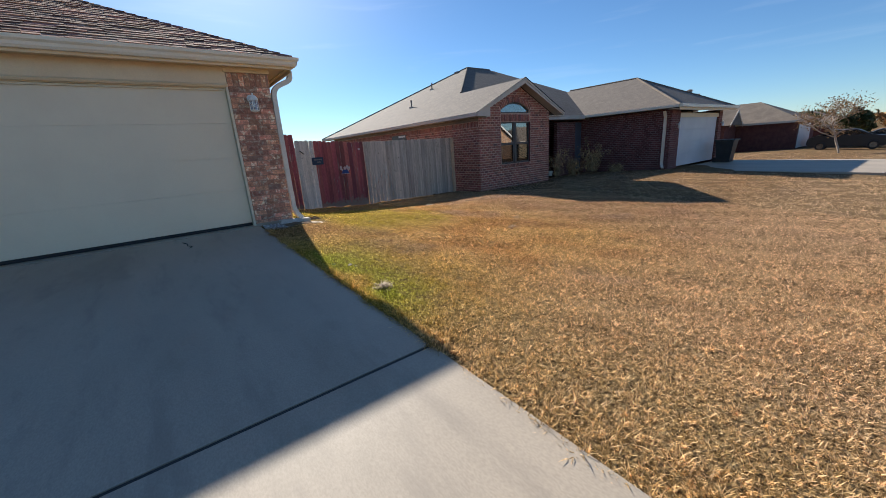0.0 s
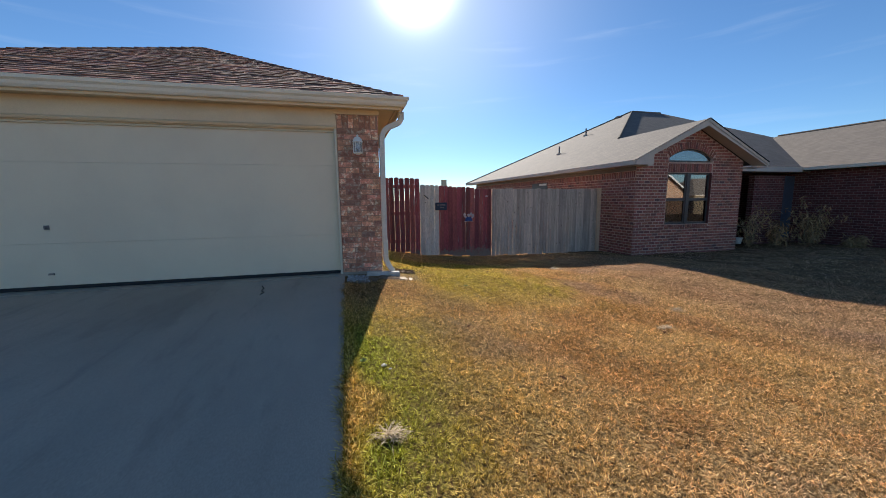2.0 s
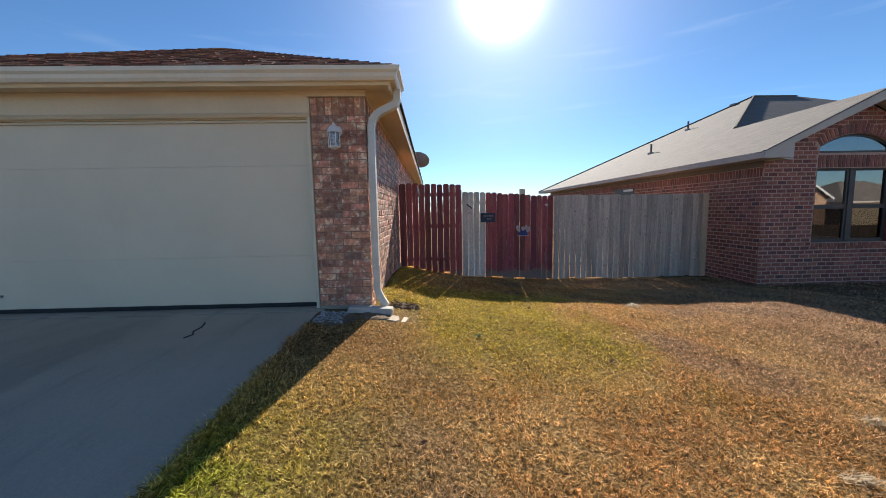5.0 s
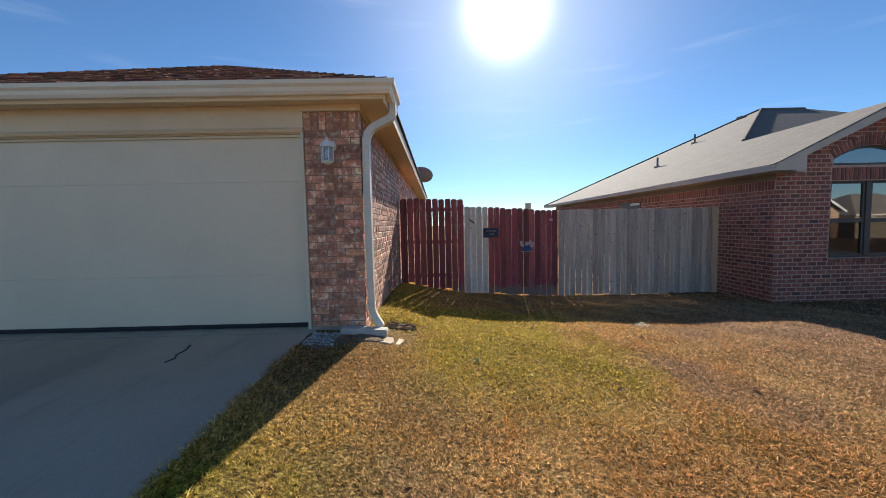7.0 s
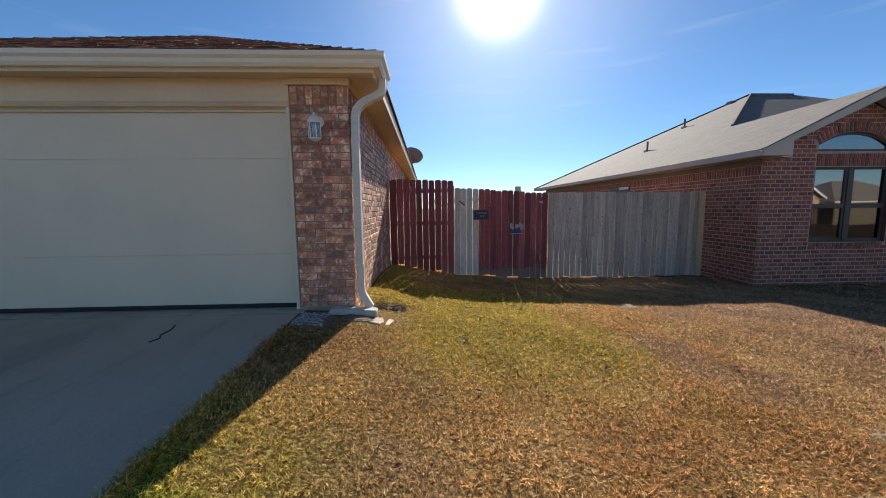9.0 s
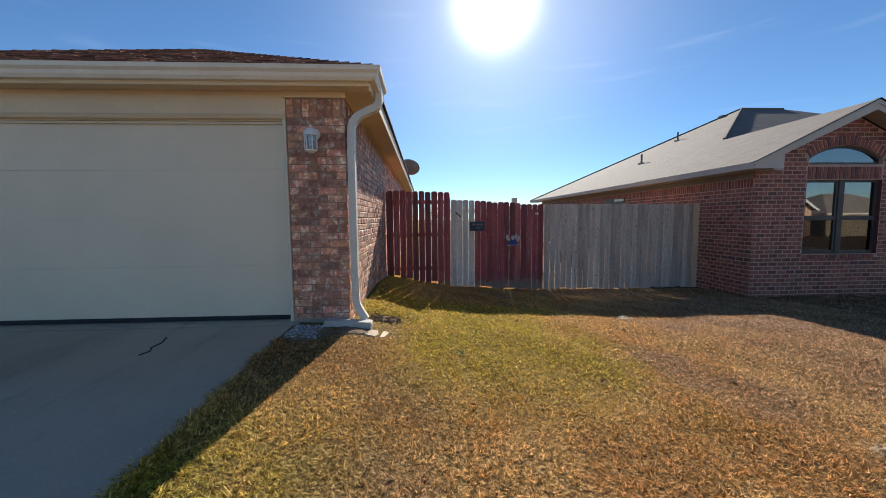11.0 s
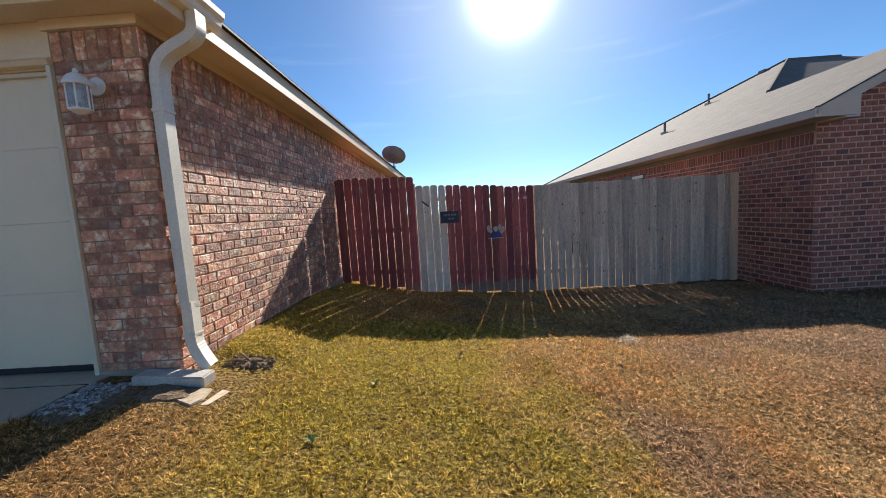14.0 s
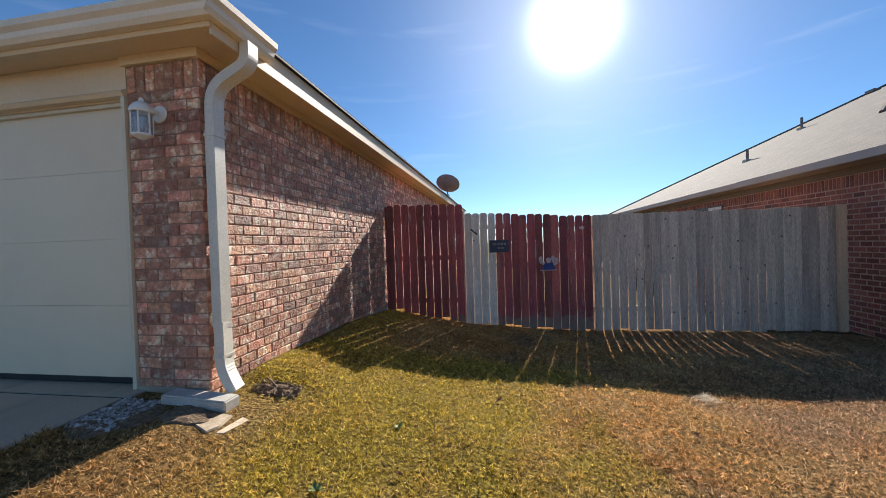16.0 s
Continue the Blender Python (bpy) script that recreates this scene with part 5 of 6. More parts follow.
main_roof = hip(EXL, EXR, EYF, EYB, NEZ, NP, nb, M_SHINGLE_GREY, "grey-tan asphalt shingle hip roof", "x")
# gable wing roof, its slopes running into the main roof
gh = AX - EXL
gz = NEZ + gh * 0.49
GB = EYF + gh * 0.49 / NP + 0.4
verts = [(EXL, GYF, NEZ), (AX, GYF, gz), (2 * AX - EXL, GYF, NEZ), (EXL, GB, NEZ), (AX, GB, gz), (2 * AX - EXL, GB, NEZ)]
verts = [(x, y, z + 0.03) for x, y, z in verts] + [(x, y, z - 0.02) for x, y, z in verts]
raw("roof", verts, [(0, 1, 4, 3), (1, 2, 5, 4), (6, 9, 10, 7), (7, 10, 11, 8), (0, 6, 7, 1), (1, 7, 8, 2), (0, 3, 9, 6), (2, 8, 11, 5)], M_SHINGLE_GREY, nb)
garage_roof = hip(17.35, 24.5, 6.85, 18.0, NEZ, NP, nb, M_SHINGLE_GREY, "grey-tan shingle roof of garage wing", "y")
# dark caps along hips and ridge
m_run, g_run = (EYB - EYF) / 2, (24.5 - 17.35) / 2
m_top, g_top = NEZ + m_run * NP, NEZ + g_run * NP
for ends in (((EXL + 2.55, EYF + 2.55, NEZ + 2.55 * NP), (EXL + m_run, EYF + m_run, m_top)), ((EXL, EYB, NEZ), (EXL + m_run, EYF + m_run, m_top)), ((EXL + m_run, EYF + m_run, m_top), (EXR - m_run, EYF + m_run, m_top)),
             ((17.35, 6.85, NEZ), (17.35 + g_run, 6.85 + g_run, g_top)), ((24.5, 6.85, NEZ), (17.35 + g_run, 6.85 + g_run, g_top)), ((17.35 + g_run, 6.85 + g_run, g_top), (17.35 + g_run, 18.0 - g_run, g_top))):
    part("ridge_cap", tube(ends, 0.05, 6), M_FARROOF, nb)
# barge boards, fascias, soffits
for s in (-1, 1):
    xe = AX + s * gh
    pts = [(AX, gz + 0.028), (xe, NEZ + 0.028), (xe, NEZ - 0.10), (AX, gz - 0.17)]
    part("barge_board", prism(pts, 1, GYF - 0.028, GYF - 0.002), M_TAUPE, nb, "taupe barge board")
    pts = [(AX, gz + 0.02), (xe, NEZ + 0.02), (xe, NEZ - 0.055), (AX, gz - 0.06)]
    part("barge_trim", prism(pts, 1, GYF - 0.05, GYF - 0.030), M_TAUPE, nb)
    pts = [(AX, gz + 0.048), (xe, NEZ + 0.048), (xe, NEZ + 0.032), (AX, gz + 0.032)]
    part("roof_edge", prism(pts, 1, GYF - 0.065, GYF + 0.01), M_BLACK, nb, "dark shingle edge")
    pts = [(AX, gz - 0.06), (xe, NEZ - 0.06), (xe, NEZ - 0.075), (AX, gz - 0.075)]
    part("soffit", prism(pts, 1, GYF, NY + 0.01), M_TAUPE, nb)
    a, b = (NX - 0.02, NX + 0.182) if s < 0 else (NW - 0.182, 2 * AX - EXL)
    part("eave_return", box(a, b, GYF - 0.024, NY - 0.01, NEZ - 0.13, NEZ - 0.105), M_TAUPE, nb)
    if s < 0:
        part("return_face", prism([(EXL - 0.022, NEZ - 0.10), (EXL - 0.022, NEZ + 0.0), (NX + 0.18, NEZ + 0.21), (NX + 0.18, NEZ - 0.10)], 1, GYF - 0.027, GYF + 0.06), M_TAUPE, nb)
part("fascia", box(EXL - 0.022, EXL - 0.002, GYF + 0.062, EYB, NEZ - 0.10, NEZ + 0.02, 0.003), M_TAUPE, nb)
part("soffit", box(EXL, NX + 0.01, GYF + 0.03, EYB, NEZ - 0.10, NEZ - 0.08), M_TAUPE, nb)
part("fascia", box(2 * AX - EXL, 17.33, EYF - 0.022, EYF - 0.002, NEZ - 0.15, NEZ + 0.02, 0.003), M_TAUPE, nb)
part("soffit", box(NW, 17.8, EYF, 12.5, NEZ - 0.15, NEZ - 0.13), M_TAUPE, nb)
part("fascia", box(17.328, 17.348, 6.87, EYF, NEZ - 0.09, NEZ + 0.02, 0.003), M_GUTTER, nb)
part("soffit", box(17.35, 17.8, 6.88, EYF, NEZ - 0.09, NEZ - 0.07), M_TAUPE, nb)
part("gutter", box(17.30, 24.5, 6.74, 6.848, NEZ - 0.10, NEZ + 0.03, 0.01), M_GUTTER, nb, "pale gutter over garage")
part("fascia", box(17.35, 24.5, 6.85, 6.87, NEZ - 0.2, NEZ - 0.01), M_CREAM, nb)
part("soffit", box(17.35, 24.5, 6.88, 7.3, NEZ - 0.15, NEZ - 0.13), M_CREAM, nb)

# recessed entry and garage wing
# the gable's brick as drawn rows, toned darker for the shaded entry and wing
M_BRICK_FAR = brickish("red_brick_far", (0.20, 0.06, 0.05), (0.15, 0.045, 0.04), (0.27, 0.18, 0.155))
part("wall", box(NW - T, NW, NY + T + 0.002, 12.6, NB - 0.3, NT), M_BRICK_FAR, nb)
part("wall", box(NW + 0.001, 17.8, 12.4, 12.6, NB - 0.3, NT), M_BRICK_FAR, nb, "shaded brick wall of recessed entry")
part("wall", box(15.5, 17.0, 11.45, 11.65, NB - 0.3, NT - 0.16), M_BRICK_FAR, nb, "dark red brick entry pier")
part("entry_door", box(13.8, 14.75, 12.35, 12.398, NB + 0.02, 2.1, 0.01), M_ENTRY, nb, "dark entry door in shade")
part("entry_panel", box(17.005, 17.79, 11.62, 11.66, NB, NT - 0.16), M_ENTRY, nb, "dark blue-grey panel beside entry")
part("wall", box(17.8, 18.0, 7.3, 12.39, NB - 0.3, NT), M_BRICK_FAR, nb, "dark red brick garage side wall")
part("wall", box(18.002, 18.69, 7.3, 7.5, NB - 0.3, NT), M_BRICK_FAR, nb)
part("wall", box(23.6, 24.05, 7.3, 7.5, NB - 0.3, NT), M_BRICK_FAR, nb)
part("wall", box(23.85, 24.05, 7.502, 24.3, NB - 0.3, NT), M_BRICK_FAR, nb)
part("back_wall", box(9.5, 24.0, 24.3, 24.5, NB - 0.5, NT), M_BRICK_FAR, nb)
# white door paint greyed down, its shade put into the colour
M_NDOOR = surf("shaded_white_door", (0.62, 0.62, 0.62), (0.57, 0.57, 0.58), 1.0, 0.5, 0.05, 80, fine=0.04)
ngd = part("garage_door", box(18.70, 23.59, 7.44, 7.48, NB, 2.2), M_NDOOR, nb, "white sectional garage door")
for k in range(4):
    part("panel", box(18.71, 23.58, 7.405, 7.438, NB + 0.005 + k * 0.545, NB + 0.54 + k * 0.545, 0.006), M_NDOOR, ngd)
part("frieze", box(18.692, 23.599, 7.33, 7.5, 2.2, NT - 0.16), M_CREAM, nb)
for x in (18.34, 23.82):
    ln = thing("wall_lantern", (x, 7.3, 1.84), "white lantern beside neighbouring garage door", "lantern")
    part("body", lathe([(0.02, -0.12), (0.06, -0.1), (0.06, 0.05), (0.075, 0.06), (0.03, 0.13), (0.005, 0.16)], 8, (x, 7.18, 1.84)), M_WHITE, ln)
    part("arm", tube([(x, 7.299, 1.91), (x, 7.18, 1.92)], 0.018, 8), M_WHITE, ln)
sp = thing("downspout", (17.75, 7.2, 0.0), "pale downspout on neighbouring garage corner", "downspout")
part("pipe", sweep(bend([(17.52, 7.50, 2.47), (17.53, 7.50, 2.42), (17.72, 7.53, 2.24), (17.742, 7.535, 2.1)]) + [Vector((17.742, 7.535, 0.25)), Vector((17.64, 7.44, 0.06))], [(-0.05, -0.04), (-0.05, 0.04), (0.05, 0.04), (0.05, -0.04)], (0, 1, 0)), M_GUTTER, sp)
chim = part("chimney", box(24.06, 24.8, 8.7, 9.5, -0.1, 3.55, 0.02), M_TAUPE, nb)
part("chimney_cap", lathe([(0.2, 0), (0.2, 0.06), (0.12, 0.08), (0.12, 0.2), (0.2, 0.22), (0.04, 0.28)], 10, (24.4, 9.1, 3.55)), M_STEEL, nb)
for x, y in ((11.03, 17.24), (13.3, 18.4)):
    z = NEZ + (x - EXL) * NP
    v = part("roof_vent", tube([(x, y, z - 0.05), (x, y, z + 0.36)], 0.036, 10), M_STEEL, nb, "dark roof vent pipe")
    part("flashing", box(x - 0.09, x + 0.09, y - 0.09, y + 0.09, z - 0.04, z + 0.035), M_TAUPE, nb)
part("ridge_vent", box(15.2, 15.5, 18.3, 18.6, 5.86, 5.95, 0.02), M_STEEL, nb, "dark box vent near ridge")

nb_drive = driveway(18.0, 24.2, (-12.0, -5.0, 1.0, 7.28), lambda y: float(ground(21.0, 3.0)) + 0.10 + (min(y, 7.3) - 3.0) * 0.012, "pale concrete driveway of neighbouring house")

wheelie = thing("wheeled_bin", (23.0, 6.6, 0.0), "black plastic wheeled bin by garage door", "bin")
bz = float(ground(21, 3)) + 0.13
bm = bmesh.new()
lo = [bm.verts.new((22.35 + a * 0.55, 6.3 + b * 0.55, bz + 0.03)) for a, b in ((0, 0), (1, 0), (1, 1), (0, 1))]
hi = [bm.verts.new((22.25 + a * 0.72, 6.18 + b * 0.75, bz + 1.05)) for a, b in ((0, 0), (1, 0), (1, 1), (0, 1))]
bm.faces.new(lo[::-1]), bm.faces.new(hi)
for k in range(4):
    bm.faces.new((lo[k], lo[(k + 1) % 4], hi[(k + 1) % 4], hi[k]))
part("body", bm, M_BIN, wheelie)
part("lid", box(22.2, 23.02, 6.12, 7.0, bz + 1.055, bz + 1.12, 0.02), M_BIN, wheelie)
for x in (22.4, 22.85):
    bm = lathe([(0.12, -0.03), (0.13, 0), (0.12, 0.03)], 16, (0, 0, 0))
    bmesh.ops.transform(bm, matrix=Matrix.Translation((x, 6.92, bz + 0.13)) @ pose(0, 0, 0, 0, 90, 0), verts=bm.verts)
    part("wheel", bm, M_BLACK, wheelie)

# ---- dry shrubs by the neighbouring entry ----
def shrub(name, at, size, height, stems, leaves, seed, label):
    r = random.Random(seed)
    ob = thing(name, at, label, "shrub", "shrubs by the entry")
    bm = bmesh.new()
    lv, lf = [], []
    for _ in range(stems):
        a, k = r.uniform(0, 2 * math.pi), r.uniform(0.05, 1)
        p = Vector(at) + Vector((math.cos(a) * size * 0.22 * k, math.sin(a) * size * 0.22 * k, -0.03))
        pts = [p.copy()]
        d = Vector((math.cos(a) * 0.28 * k, math.sin(a) * 0.28 * k, 1)).normalized()
        n = 6
        L = height * r.uniform(0.55, 1.1)
        for s in range(n):
            d = (d + Vector((r.uniform(-0.25, 0.25), r.uniform(-0.25, 0.25), -0.07 * s * k))).normalized()
            p = p + d * L / n
            pts.append(p.copy())
            for _ in range(leaves):
                c = p + Vector((r.gauss(0, 0.07), r.gauss(0, 0.07), r.gauss(0, 0.07)))
                u = Vector((r.gauss(0, 1), r.gauss(0, 1), r.gauss(0, 1) - 1.1)).normalized() * r.uniform(0.10, 0.26)
                w = u.cross(Vector((r.random(), r.random(), r.random() + 0.1))).normalized() * r.uniform(0.008, 0.02)
                o = len(lv)
                lv.extend((c, c + u * 0.5 + w, c + u, c + u * 0.5 - w))
                lf.append((o, o + 1, o + 2, o + 3))
        tube(pts, 0.013, 5, bm, 0.3)
    part("stalk_clump", bm, M_TWIG, ob)
    raw("foliage", lv, lf, M_DRYLEAF, ob)


gz1 = 0.03
shrub("shrub", (14.3, 10.55, gz1), 0.55, 1.45, 11, 7, 1, "dry brown ornamental grass shrub beside entry")
shrub("shrub", (16.6, 10.3, gz1), 0.8, 1.6, 18, 9, 2, "tall dry green-brown shrub against garage wall")
shrub("shrub", (15.6, 10.6, gz1), 1.3, 0.75, 12, 6, 4, "low dark dry shrub below entry pier")
shrub("shrub", (17.0, 9.2, gz1), 1.2, 0.3, 14, 7, 5, "flattened heap of dry plant stalks on lawn")
pot = thing("plant_pot", (14.0, 10.75, gz1), "pale stone plant pot by the entry", "plant pot")
part("pot", lathe([(0.10, 0.0), (0.13, 0.17), (0.145, 0.18), (0.145, 0.21), (0.12, 0.21), (0.11, 0.19)], 16, (14.0, 10.75, gz1)), M_STEP, pot)

# ---- distance ----
def far_house(name, x0, x1, y0, y1, base, wall, pitch, along, label, roof_m, wall_m):
    ob = thing(name, ((x0 + x1) / 2, (y0 + y1) / 2, base), label, "house")
    part("wall", box(x0 + 0.4, x1 - 0.4, y0 + 0.4, y1 - 0.4, base - 0.6, base + wall), wall_m, ob)
    hip(x0, x1, y0, y1, base + wall, pitch, ob, roof_m, "", along)
    bm = bmesh.new()
    for a, b, c, d in ((x0, x1, y0 - 0.02, y0), (x0, x1, y1, y1 + 0.02), (x0 - 0.02, x0, y0, y1), (x1, x1 + 0.02, y0, y1)):
        box(a, b, c, d, base + wall - 0.16, base + wall + 0.02, bm=bm)
    part("fascia", bm, M_TAUPE, ob)
    return ob


h2 = far_house("house", 46.6, 55.0, 7.7, 20.0, -0.62, 2.5, 0.5, "y", "far brick house with brown hip roof", M_FARROOF, M_FARBRICK)
part("garage_door", box(47.4, 52.4, 8.05, 8.09, -0.6, 1.6), M_WHITE, h2, "white garage door")
bm = prism([(43.2, 1.85), (45.0, 3.2), (46.8, 1.85)], 1, 12.2, 20.0)
part("gable_roof", bm, M_FARROOF, h2)
part("wall", box(43.6, 46.9, 12.7, 19.8, -1.2, 1.86), M_FARBRICK, h2)
for s in (-1, 1):
    part("barge_board", prism([(45.0, 3.26), (45.0 + s * 1.9, 1.86), (45.0 + s * 1.9, 1.68), (45.0, 3.06)], 1, 12.14, 12.19), M_TAUPE, h2)
h3 = far_house("house", 12.0, 24.0, 62.0, 74.0, -1.2, 2.6, 0.42, "x", "distant house roof beyond the back gardens", M_FARROOF, M_CREAM)
part("chimney", box(17.2, 18.0, 63.5, 64.2, 1.2, 5.0), M_CREAM, h3)
h4 = far_house("house", 62.0, 78.0, 14.0, 26.0, -1.1, 2.5, 0.45, "x", "distant brown-roofed house behind trees", M_FARROOF, M_FARBRICK)
h5 = far_house("house", 60.0, 74.0, -8.0, 2.0, -1.1, 2.5, 0.45, "x", "distant brick house beyond parked car", M_FARROOF, M_FARBRICK)
for k, (x, y, w, d) in enumerate(((-14, -56, 16, 11), (6, -57, 15, 11), (27, -56, 16, 11))):
    far_house("house", x, x + w, y, y + d, -0.3, 2.6, 0.5, "x", "house with tan roof across the street", M_FARROOF, M_TAUPE if k % 2 else M_FARBRICK)


h6 = thing("house", (46.4, -31.0, -0.3), "tan brick gabled house across the street", "house")
M_TANBRICK = brickish("tan_brick", (0.58, 0.33, 0.19), (0.50, 0.28, 0.16), (0.55, 0.42, 0.32))
part("wall", prism([(42.4, -0.9), (50.4, -0.9), (50.4, 2.5), (46.4, 5.2), (42.4, 2.5)], 1, -38.0, -25.0), M_TANBRICK, h6)
for s in (-1, 1):
    pts = [(46.4, 5.45), (46.4 + s * 4.5, 2.42), (46.4 + s * 4.5, 2.30), (46.4, 5.30)]
    part("roof", prism(pts, 1, -38.4, -24.62), M_FARROOF, h6)
    pts = [(46.4, 5.42), (46.4 + s * 4.5, 2.40), (46.4 + s * 4.5, 2.12), (46.4, 5.14)]
    part("barge_board", prism(pts, 1, -24.6, -24.56), M_WHITE, h6, "white barge board")
far_house("house", 56.0, 72.0, -40.0, -28.0, -0.6, 2.5, 0.5, "x", "house with brown roof and pale walls across the street", M_FARROOF, M_CREAM)
far_house("house", 78.0, 94.0, -42.0, -30.0, -0.8, 2.5, 0.5, "x", "house with brown roof across the street", M_FARROOF, M_FARBRICK)


M_PALEBARK = surf("pale_bark", (0.46, 0.38, 0.30), (0.34, 0.27, 0.21), 8, 0.95, 0.6, 60, fine=0.3)


def tree(name, at, height, spread, seed, leaves, size, leaf_m, label, bare=0.0, girth=0.024, fork=4):
    r = random.Random(seed)
    ob = thing(name, at, label, "tree")
    bm = bmesh.new()
    lv, lf = [], []
    base = Vector(at)

    def limb(p, d, L, rad, level):
        pts = [p.copy()]
        for s in range(5):
            d = (d + Vector((r.gauss(0, 0.16), r.gauss(0, 0.16), 0.05))).normalized()
            p = p + d * L / 5
            pts.append(p.copy())
            if level >= 2:
                for _ in range(leaves):
                    if r.random() < bare:
                        continue
                    c = p + Vector((r.gauss(0, 1), r.gauss(0, 1), r.gauss(0, 1))) * L * 0.25
                    u = Vector((r.gauss(0, 1), r.gauss(0, 1), r.gauss(0, 1))).normalized() * size * r.uniform(0.6, 1.4)
                    w = u.cross(Vector((r.random(), r.random(), r.random() + 0.1))).normalized() * size * 0.4
                    o = len(lv)
                    lv.extend((c - u, c + w, c + u, c - w))
                    lf.append((o, o + 1, o + 2, o + 3))
        tube(pts, rad, 6 if level < 2 else 4, bm, 0.55)
        if level < 3:
            for _ in range((fork, fork, fork - 1)[level]):
                a = r.uniform(0, 2 * math.pi)
                side_d = Vector((math.cos(a), math.sin(a), 0)) * spread + d * 0.8
                limb(pts[r.choice((2, 3, 4, 5))], side_d.normalized(), L * r.uniform(0.55, 0.8), rad * 0.5, level + 1)

    limb(base - Vector((0, 0, 0.1)), Vector((0, 0, 1)), height * 0.36, height * girth, 0)
    part("trunk", bm, M_BARK if leaf_m is not M_DRYLEAF else M_PALEBARK, ob)
    if lf:
        raw("crown", lv, lf, leaf_m, ob)
    return ob


tree("tree", (35.0, 3.9, float(ground(35, 3.9))), 5.4, 1.15, 3, 3, 0.07, M_DRYLEAF, "small bare tree with few pale leaves on lawn", 0.5, 0.013, 6)
for x, y, w, d in ((88, -6, 15, 11), (90, 9, 16, 12), (92, 25, 15, 12), (112, -20, 16, 12)):
    far_house("house", x, x + w, y, y + d, -1.5, 2.5, 0.45, "x", "distant house with low brown roof", M_FARROOF, M_FARBRICK)
for k, (x, y, h) in enumerate(((84, -9, 6.5), (86, 7.5, 5.8), (100, 3, 8.0), (104, 16, 8.5), (108, -8, 8.5), (84, 22, 6.0))):
    tree("tree", (x, y, -1.6), h, 1.1, 30 + k, 18, 0.34, M_LEAF, "dark green tree among distant houses")
tree("tree", (58, 16, -1.2), 6.5, 0.9, 7, 20, 0.28, M_LEAF, "dark green tree behind far house")
tree("tree", (66, 11, -1.3), 6.2, 1.0, 8, 20, 0.28, M_LEAF, "dark green tree behind far houses")
tree("tree", (72, 7, -1.3), 6.0, 1.0, 9, 18, 0.28, M_LEAF, "dark tree on the skyline")
tree("tree", (80, 4, -1.3), 6.4, 1.0, 10, 18, 0.28, M_DRYLEAF, "brown tree on the skyline")
tree("tree", (7.0, 75, -1.2), 8.3, 0.9, 12, 3, 0.12, M_DRYLEAF, "bare distant tree beyond back gardens", 0.6)
tree("tree", (4.2, 72, -1.2), 8.0, 0.9, 13, 3, 0.12, M_DRYLEAF, "bare distant tree beyond back gardens", 0.6)


def car(at, turn, label, body_m):
    ob = thing("car", at, label, "car")
    m = Matrix.Translation(at) @ pose(0, 0, 0, 0, 0, turn)

    def put(name, bm, mat, parent=ob, lab=""):
        bmesh.ops.transform(bm, matrix=m, verts=bm.verts)
        return part(name, bm, mat, parent, lab)

    prof = [(-2.2, 0.35), (-2.25, 0.75), (-2.1, 0.98), (-1.2, 1.05), (-0.5, 1.5), (0.9, 1.52), (1.7, 1.08), (2.2, 0.95), (2.25, 0.4), (1.8, 0.25), (-1.8, 0.25)]
    bm = prism(prof, 1, -0.85, 0.85)
    bmesh.ops.bevel(bm, geom=bm.edges[:], offset=0.06, segments=2, affect="EDGES")
    put("body", bm, body_m)
    for s in (-1, 1):
        put("side_window", prism([(-1.0, 1.1), (-0.45, 1.43), (0.85, 1.45), (1.45, 1.1)], 1, s * 0.852, s * 0.862), M_CARGLASS)
        for x in (-1.4, 1.4):
            bm = lathe([(0.31, -0.1), (0.33, -0.06), (0.33, 0.06), (0.31, 0.1)], 20, (0, 0, 0))
            bmesh.ops.transform(bm, matrix=Matrix.Translation((x, s * 0.80, 0.33)) @ pose(0, 0, 0, 90, 0, 0), verts=bm.verts)
            w = put("wheel", bm, M_BLACK)
            bm = lathe([(0.2, -0.11), (0.2, 0.11)], 14, (0, 0, 0))
            bmesh.ops.transform(bm, matrix=Matrix.Translation((x, s * 0.81, 0.33)) @ pose(0, 0, 0, 90, 0, 0), verts=bm.verts)
            put("rim", bm, M_CHROME, w)
    put("headlight", box(-2.26, -2.2, -0.75, -0.45, 0.68, 0.82, 0.01), M_WHITE)
    put("headlight", box(-2.26, -2.2, 0.45, 0.75, 0.68, 0.82, 0.01), M_WHITE)
    return ob


car((43.0, 4.4, float(ground(43, 4.4))), 92, "black car parked beyond the lawns", M_CAR)
car((47.5, 2.2, float(ground(47.5, 2.2))), 95, "dark car parked on far driveway", M_CAR)
car((50.0, 5.2, float(ground(50, 5.2))), 88, "dark pickup-like car parked by far garage", M_CAR)

# ---- lawn detail ----
for x, y, s in ((1.26, 3.96, 0.03), (1.30, 3.90, 0.018)):
    bm = bmesh.new()
    bmesh.ops.create_icosphere(bm, subdivisions=2, radius=s)
    for v in bm.verts:
        v.co *= 0.8 + 0.4 * noise.noise(v.co * 22 + Vector((x, y, 0)))
        v.co.z *= 0.45
    bmesh.ops.translate(bm, verts=bm.verts, vec=(x, y, float(ground(x, y)) + s * 0.25))
    tagged(part("stone", bm, M_STEP), "pale stone lying in lawn", "stone", "loose stones in lawn")

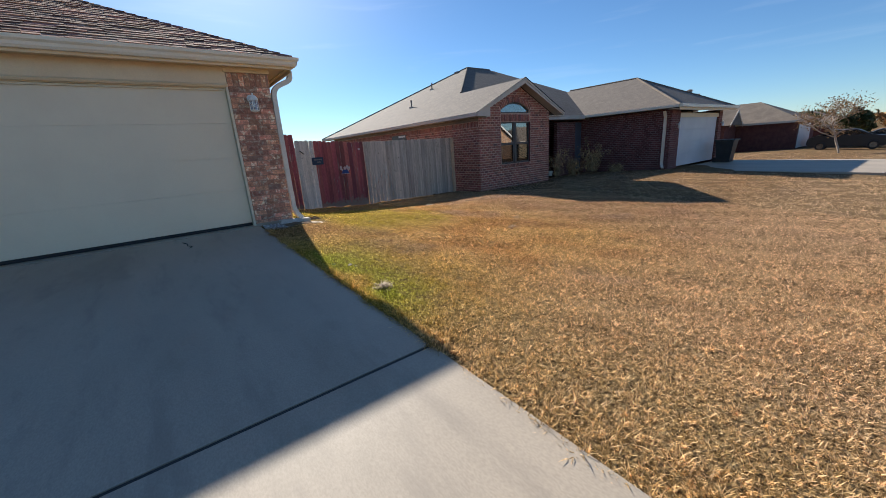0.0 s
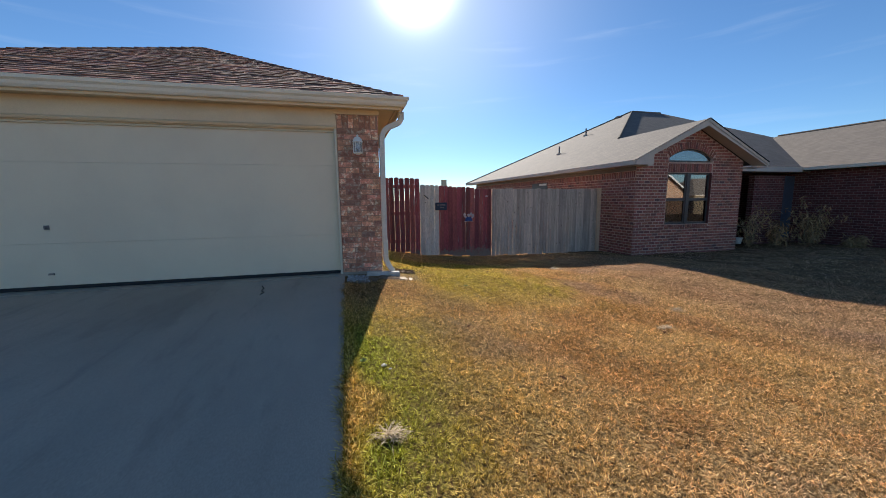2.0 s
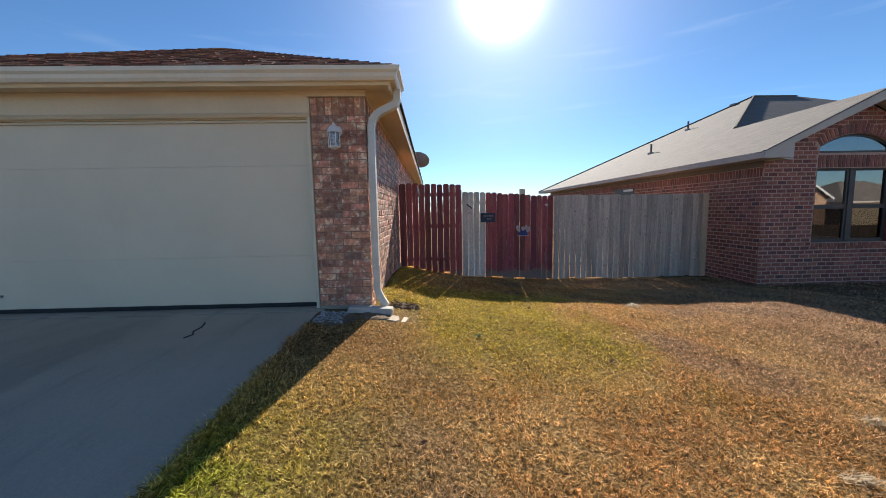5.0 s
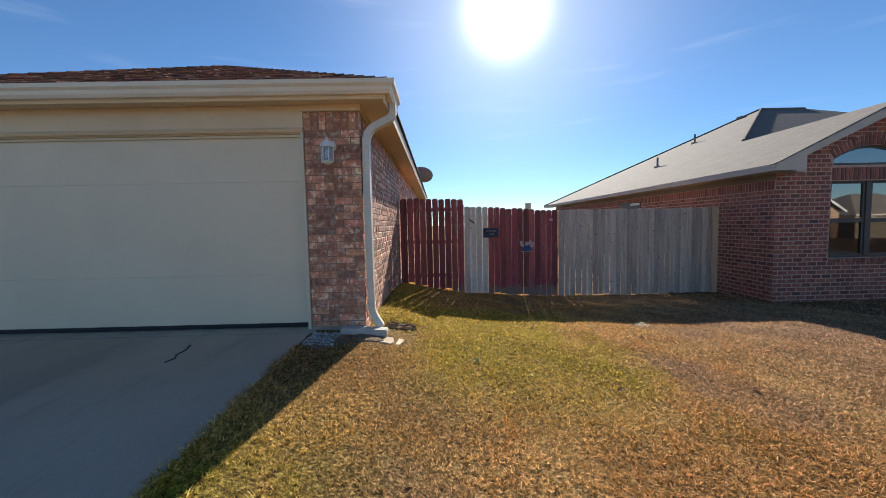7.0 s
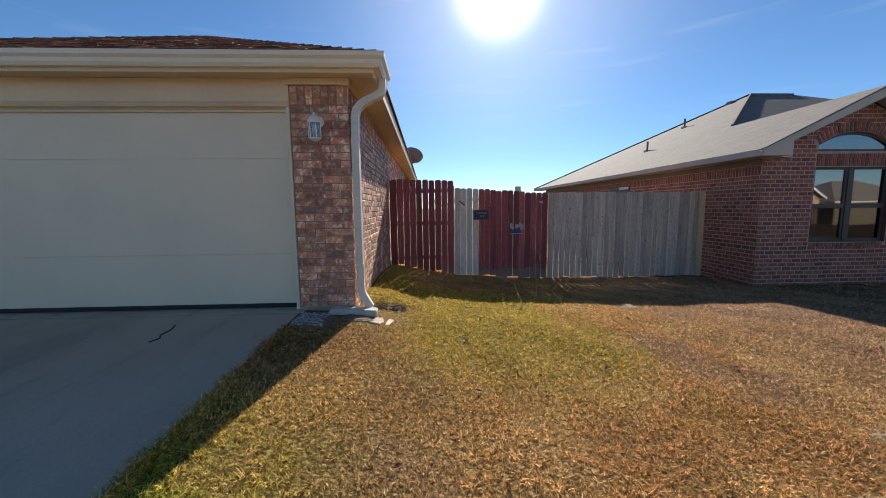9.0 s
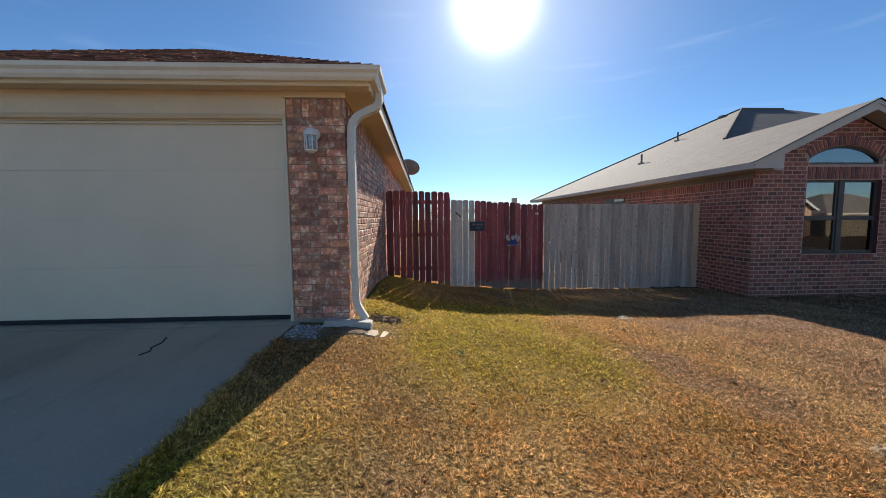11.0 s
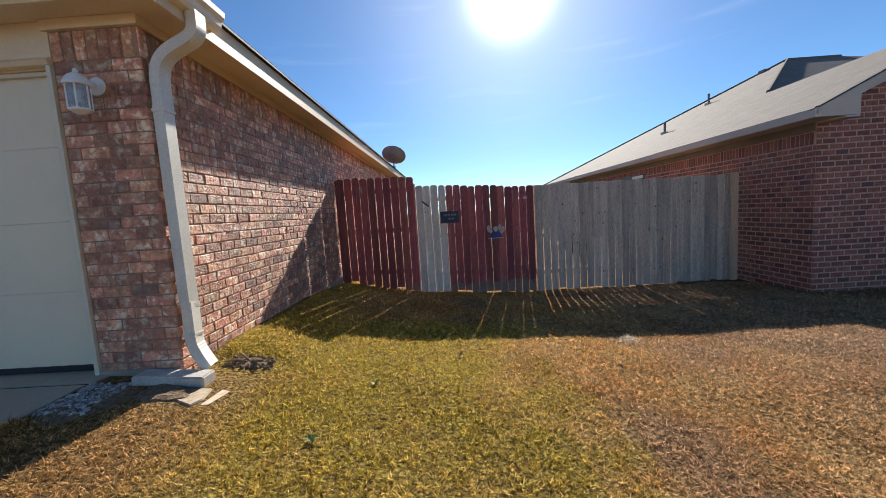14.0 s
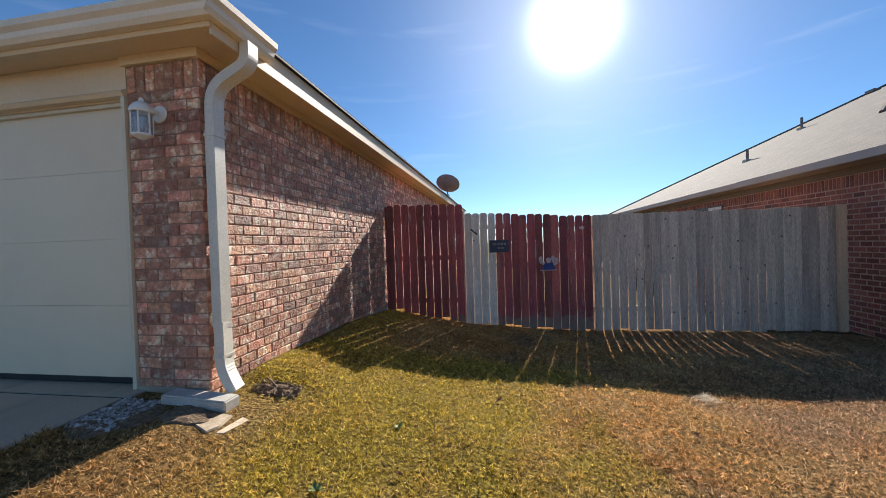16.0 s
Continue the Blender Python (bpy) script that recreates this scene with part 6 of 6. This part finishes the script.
# a heap of pale straw and a few fallen leaves
def straw(x, y, size, count, seed, label):
    r = random.Random(seed)
    verts, faces = [], []
    for _ in range(count):
        a, d = r.uniform(0, 2 * math.pi), abs(r.gauss(0, 0.5)) * size
        p = Vector((x + math.cos(a) * d, y + math.sin(a) * d * 0.7, 0))
        p.z = float(ground(p.x, p.y)) + r.uniform(0.0, 0.05) * (1 - min(1, d / size))
        w = Vector((r.gauss(0.8, 1), r.gauss(0, 0.8), r.uniform(0.0, 0.22))).normalized() * r.uniform(0.05, 0.12)
        s = w.cross(Vector((0, 0, 1))).normalized() * 0.0022
        k = len(verts)
        verts.extend((p - s, p + s, p + w * 0.6 + s + Vector((0, 0, 0.012)), p + w * 0.6 - s + Vector((0, 0, 0.012)), p + w))
        faces.extend(((k, k + 1, k + 2, k + 3), (k + 3, k + 2, k + 4)))
    tagged(raw("straw_tuft", verts, faces, M_STRAW), label, "straw", "straw tufts")


M_STRAW = surf("pale_straw", (0.50, 0.36, 0.20), (0.36, 0.25, 0.13), 9, 0.7, 0.2, 80, spread=0.3)
straw(1.20, 3.12, 0.065, 120, 1, "matted tuft of pale dead straw in lawn")
straw(4.55, 4.55, 0.10, 70, 5, "pale dead stalks matted in lawn")
straw(5.25, 5.05, 0.12, 80, 6, "pale dead stalks matted in lawn")
straw(5.30, 8.15, 0.16, 90, 3, "loose pale straw at the shade's edge")
M_WEED = surf("green_weed_leaf", (0.20, 0.28, 0.08), (0.14, 0.22, 0.06), 20, 0.6, 0.2, 80, spread=0.3)


def weed(x, y, size, seed):
    """A low rosette of small green leaves."""
    r = random.Random(seed)
    verts, faces = [], []
    for k in range(16):
        a, out = r.uniform(0, 2 * math.pi), r.uniform(0.5, 1.0) * size
        d, w = Vector((math.cos(a), math.sin(a), r.uniform(0.2, 0.9))).normalized(), Vector((-math.sin(a), math.cos(a), 0)) * size * 0.22
        p = Vector((x, y, float(ground(x, y)) + 0.008))
        o = len(verts)
        verts.extend((p, p + d * out * 0.55 + w, p + d * out, p + d * out * 0.55 - w))
        faces.append((o, o + 1, o + 2, o + 3))
    tagged(raw("weed", verts, faces, M_WEED), "small green weed rosette in dry lawn", "weed", "weeds in lawn")


weed(2.96, 7.07, 0.04, 1)
weed(2.73, 6.41, 0.045, 2)
weed(1.10, 4.05, 0.04, 3)
M_FALLEN = surf("fallen_leaf", (0.20, 0.085, 0.035), (0.13, 0.055, 0.028), 30, 0.8, 0.4, 120, spread=0.4)
rl = random.Random(44)
for x, y in ((2.72, 5.47), (3.9, 5.96), (2.2, 4.7), (4.4, 4.4), (3.1, 6.6), (5.1, 6.0), (2.6, 3.6), (4.9, 7.4), (6.2, 5.2), (3.6, 7.7), (5.6, 4.0), (7.0, 6.4)):
    s = rl.uniform(0.018, 0.032)
    z = float(ground(x, y)) + 0.03
    a = rl.uniform(0, 6.28)
    u, w = Vector((math.cos(a), math.sin(a), 0.3)) * s, Vector((-math.sin(a), math.cos(a), 0.1)) * s * 0.5
    c = Vector((x, y, z))
    top = [c - u, c - u * 0.3 + w, c + u * 0.4 + w * 0.9, c + u * 1.1, c + u * 0.4 - w * 0.8, c - u * 0.3 - w]
    rib = Vector((0, 0, 0.006))
    verts = top + [v - rib for v in top] + [c - Vector((0, 0, 0.008)), c - Vector((0, 0, 0.012))]
    faces = [(i, (i + 1) % 6, 12) for i in range(6)] + [(6 + (i + 1) % 6, 6 + i, 13) for i in range(6)] + [(i, 6 + i, 6 + (i + 1) % 6, (i + 1) % 6) for i in range(6)]
    tagged(raw("fallen_leaf", verts, faces, M_FALLEN), "curled brown fallen leaf in lawn", "leaf", "fallen leaves")

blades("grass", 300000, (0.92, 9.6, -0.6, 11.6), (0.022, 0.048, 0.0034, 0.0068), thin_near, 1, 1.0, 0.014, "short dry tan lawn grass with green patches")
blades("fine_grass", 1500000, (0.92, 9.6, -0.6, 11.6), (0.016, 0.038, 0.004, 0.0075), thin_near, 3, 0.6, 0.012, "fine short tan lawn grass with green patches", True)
blades("verge_grass", 140000, (0.92, 12.0, -4.0, -0.6), (0.02, 0.05, 0.005, 0.009), thin_near, 7, 0.6, 0.02, "short dry tan lawn grass beside the drive", True)
blades("far_grass", 700000, (9.6, 36, -6.0, 12.3), (0.03, 0.06, 0.006, 0.011), thin_far, 2, 0.6, 0.03, "dry tan lawn grass further off", True)
blades("edge_grass", 26000, (0.90, 1.04, 1.9, 6.5), (0.025, 0.055, 0.004, 0.007), creep, 9, 1.0, 0.018, "ragged grass creeping over the driveway edge")

# ---- pieces of walls and roofs ----
for i, (m, w, t) in enumerate(tabs_single):
    key = (round(w, 2), t)
    if key not in TABS:
        v, f = shingle(key[0] - 0.003, 0.19, t, i)
        me = bpy.data.meshes.new("shingle")
        me.from_pydata(v, [], f)
        me.materials.append(M_SHINGLE)
        TABS[key] = me
    ob = new("shingle", TABS[key])
    ob.parent = roof
    ob.matrix_basis = m
sv, sf = [], []
for i, (m, w, t) in enumerate(tabs_rest):
    v, f = shingle(w, 0.19, t, i)
    k = len(sv)
    sv += [m @ Vector(p) for p in v]
    sf += [tuple(k + q for q in g) for g in f]
raw("shingling", sv, sf, M_SHINGLE, roof)["kind"] = "stuff"
make_late()
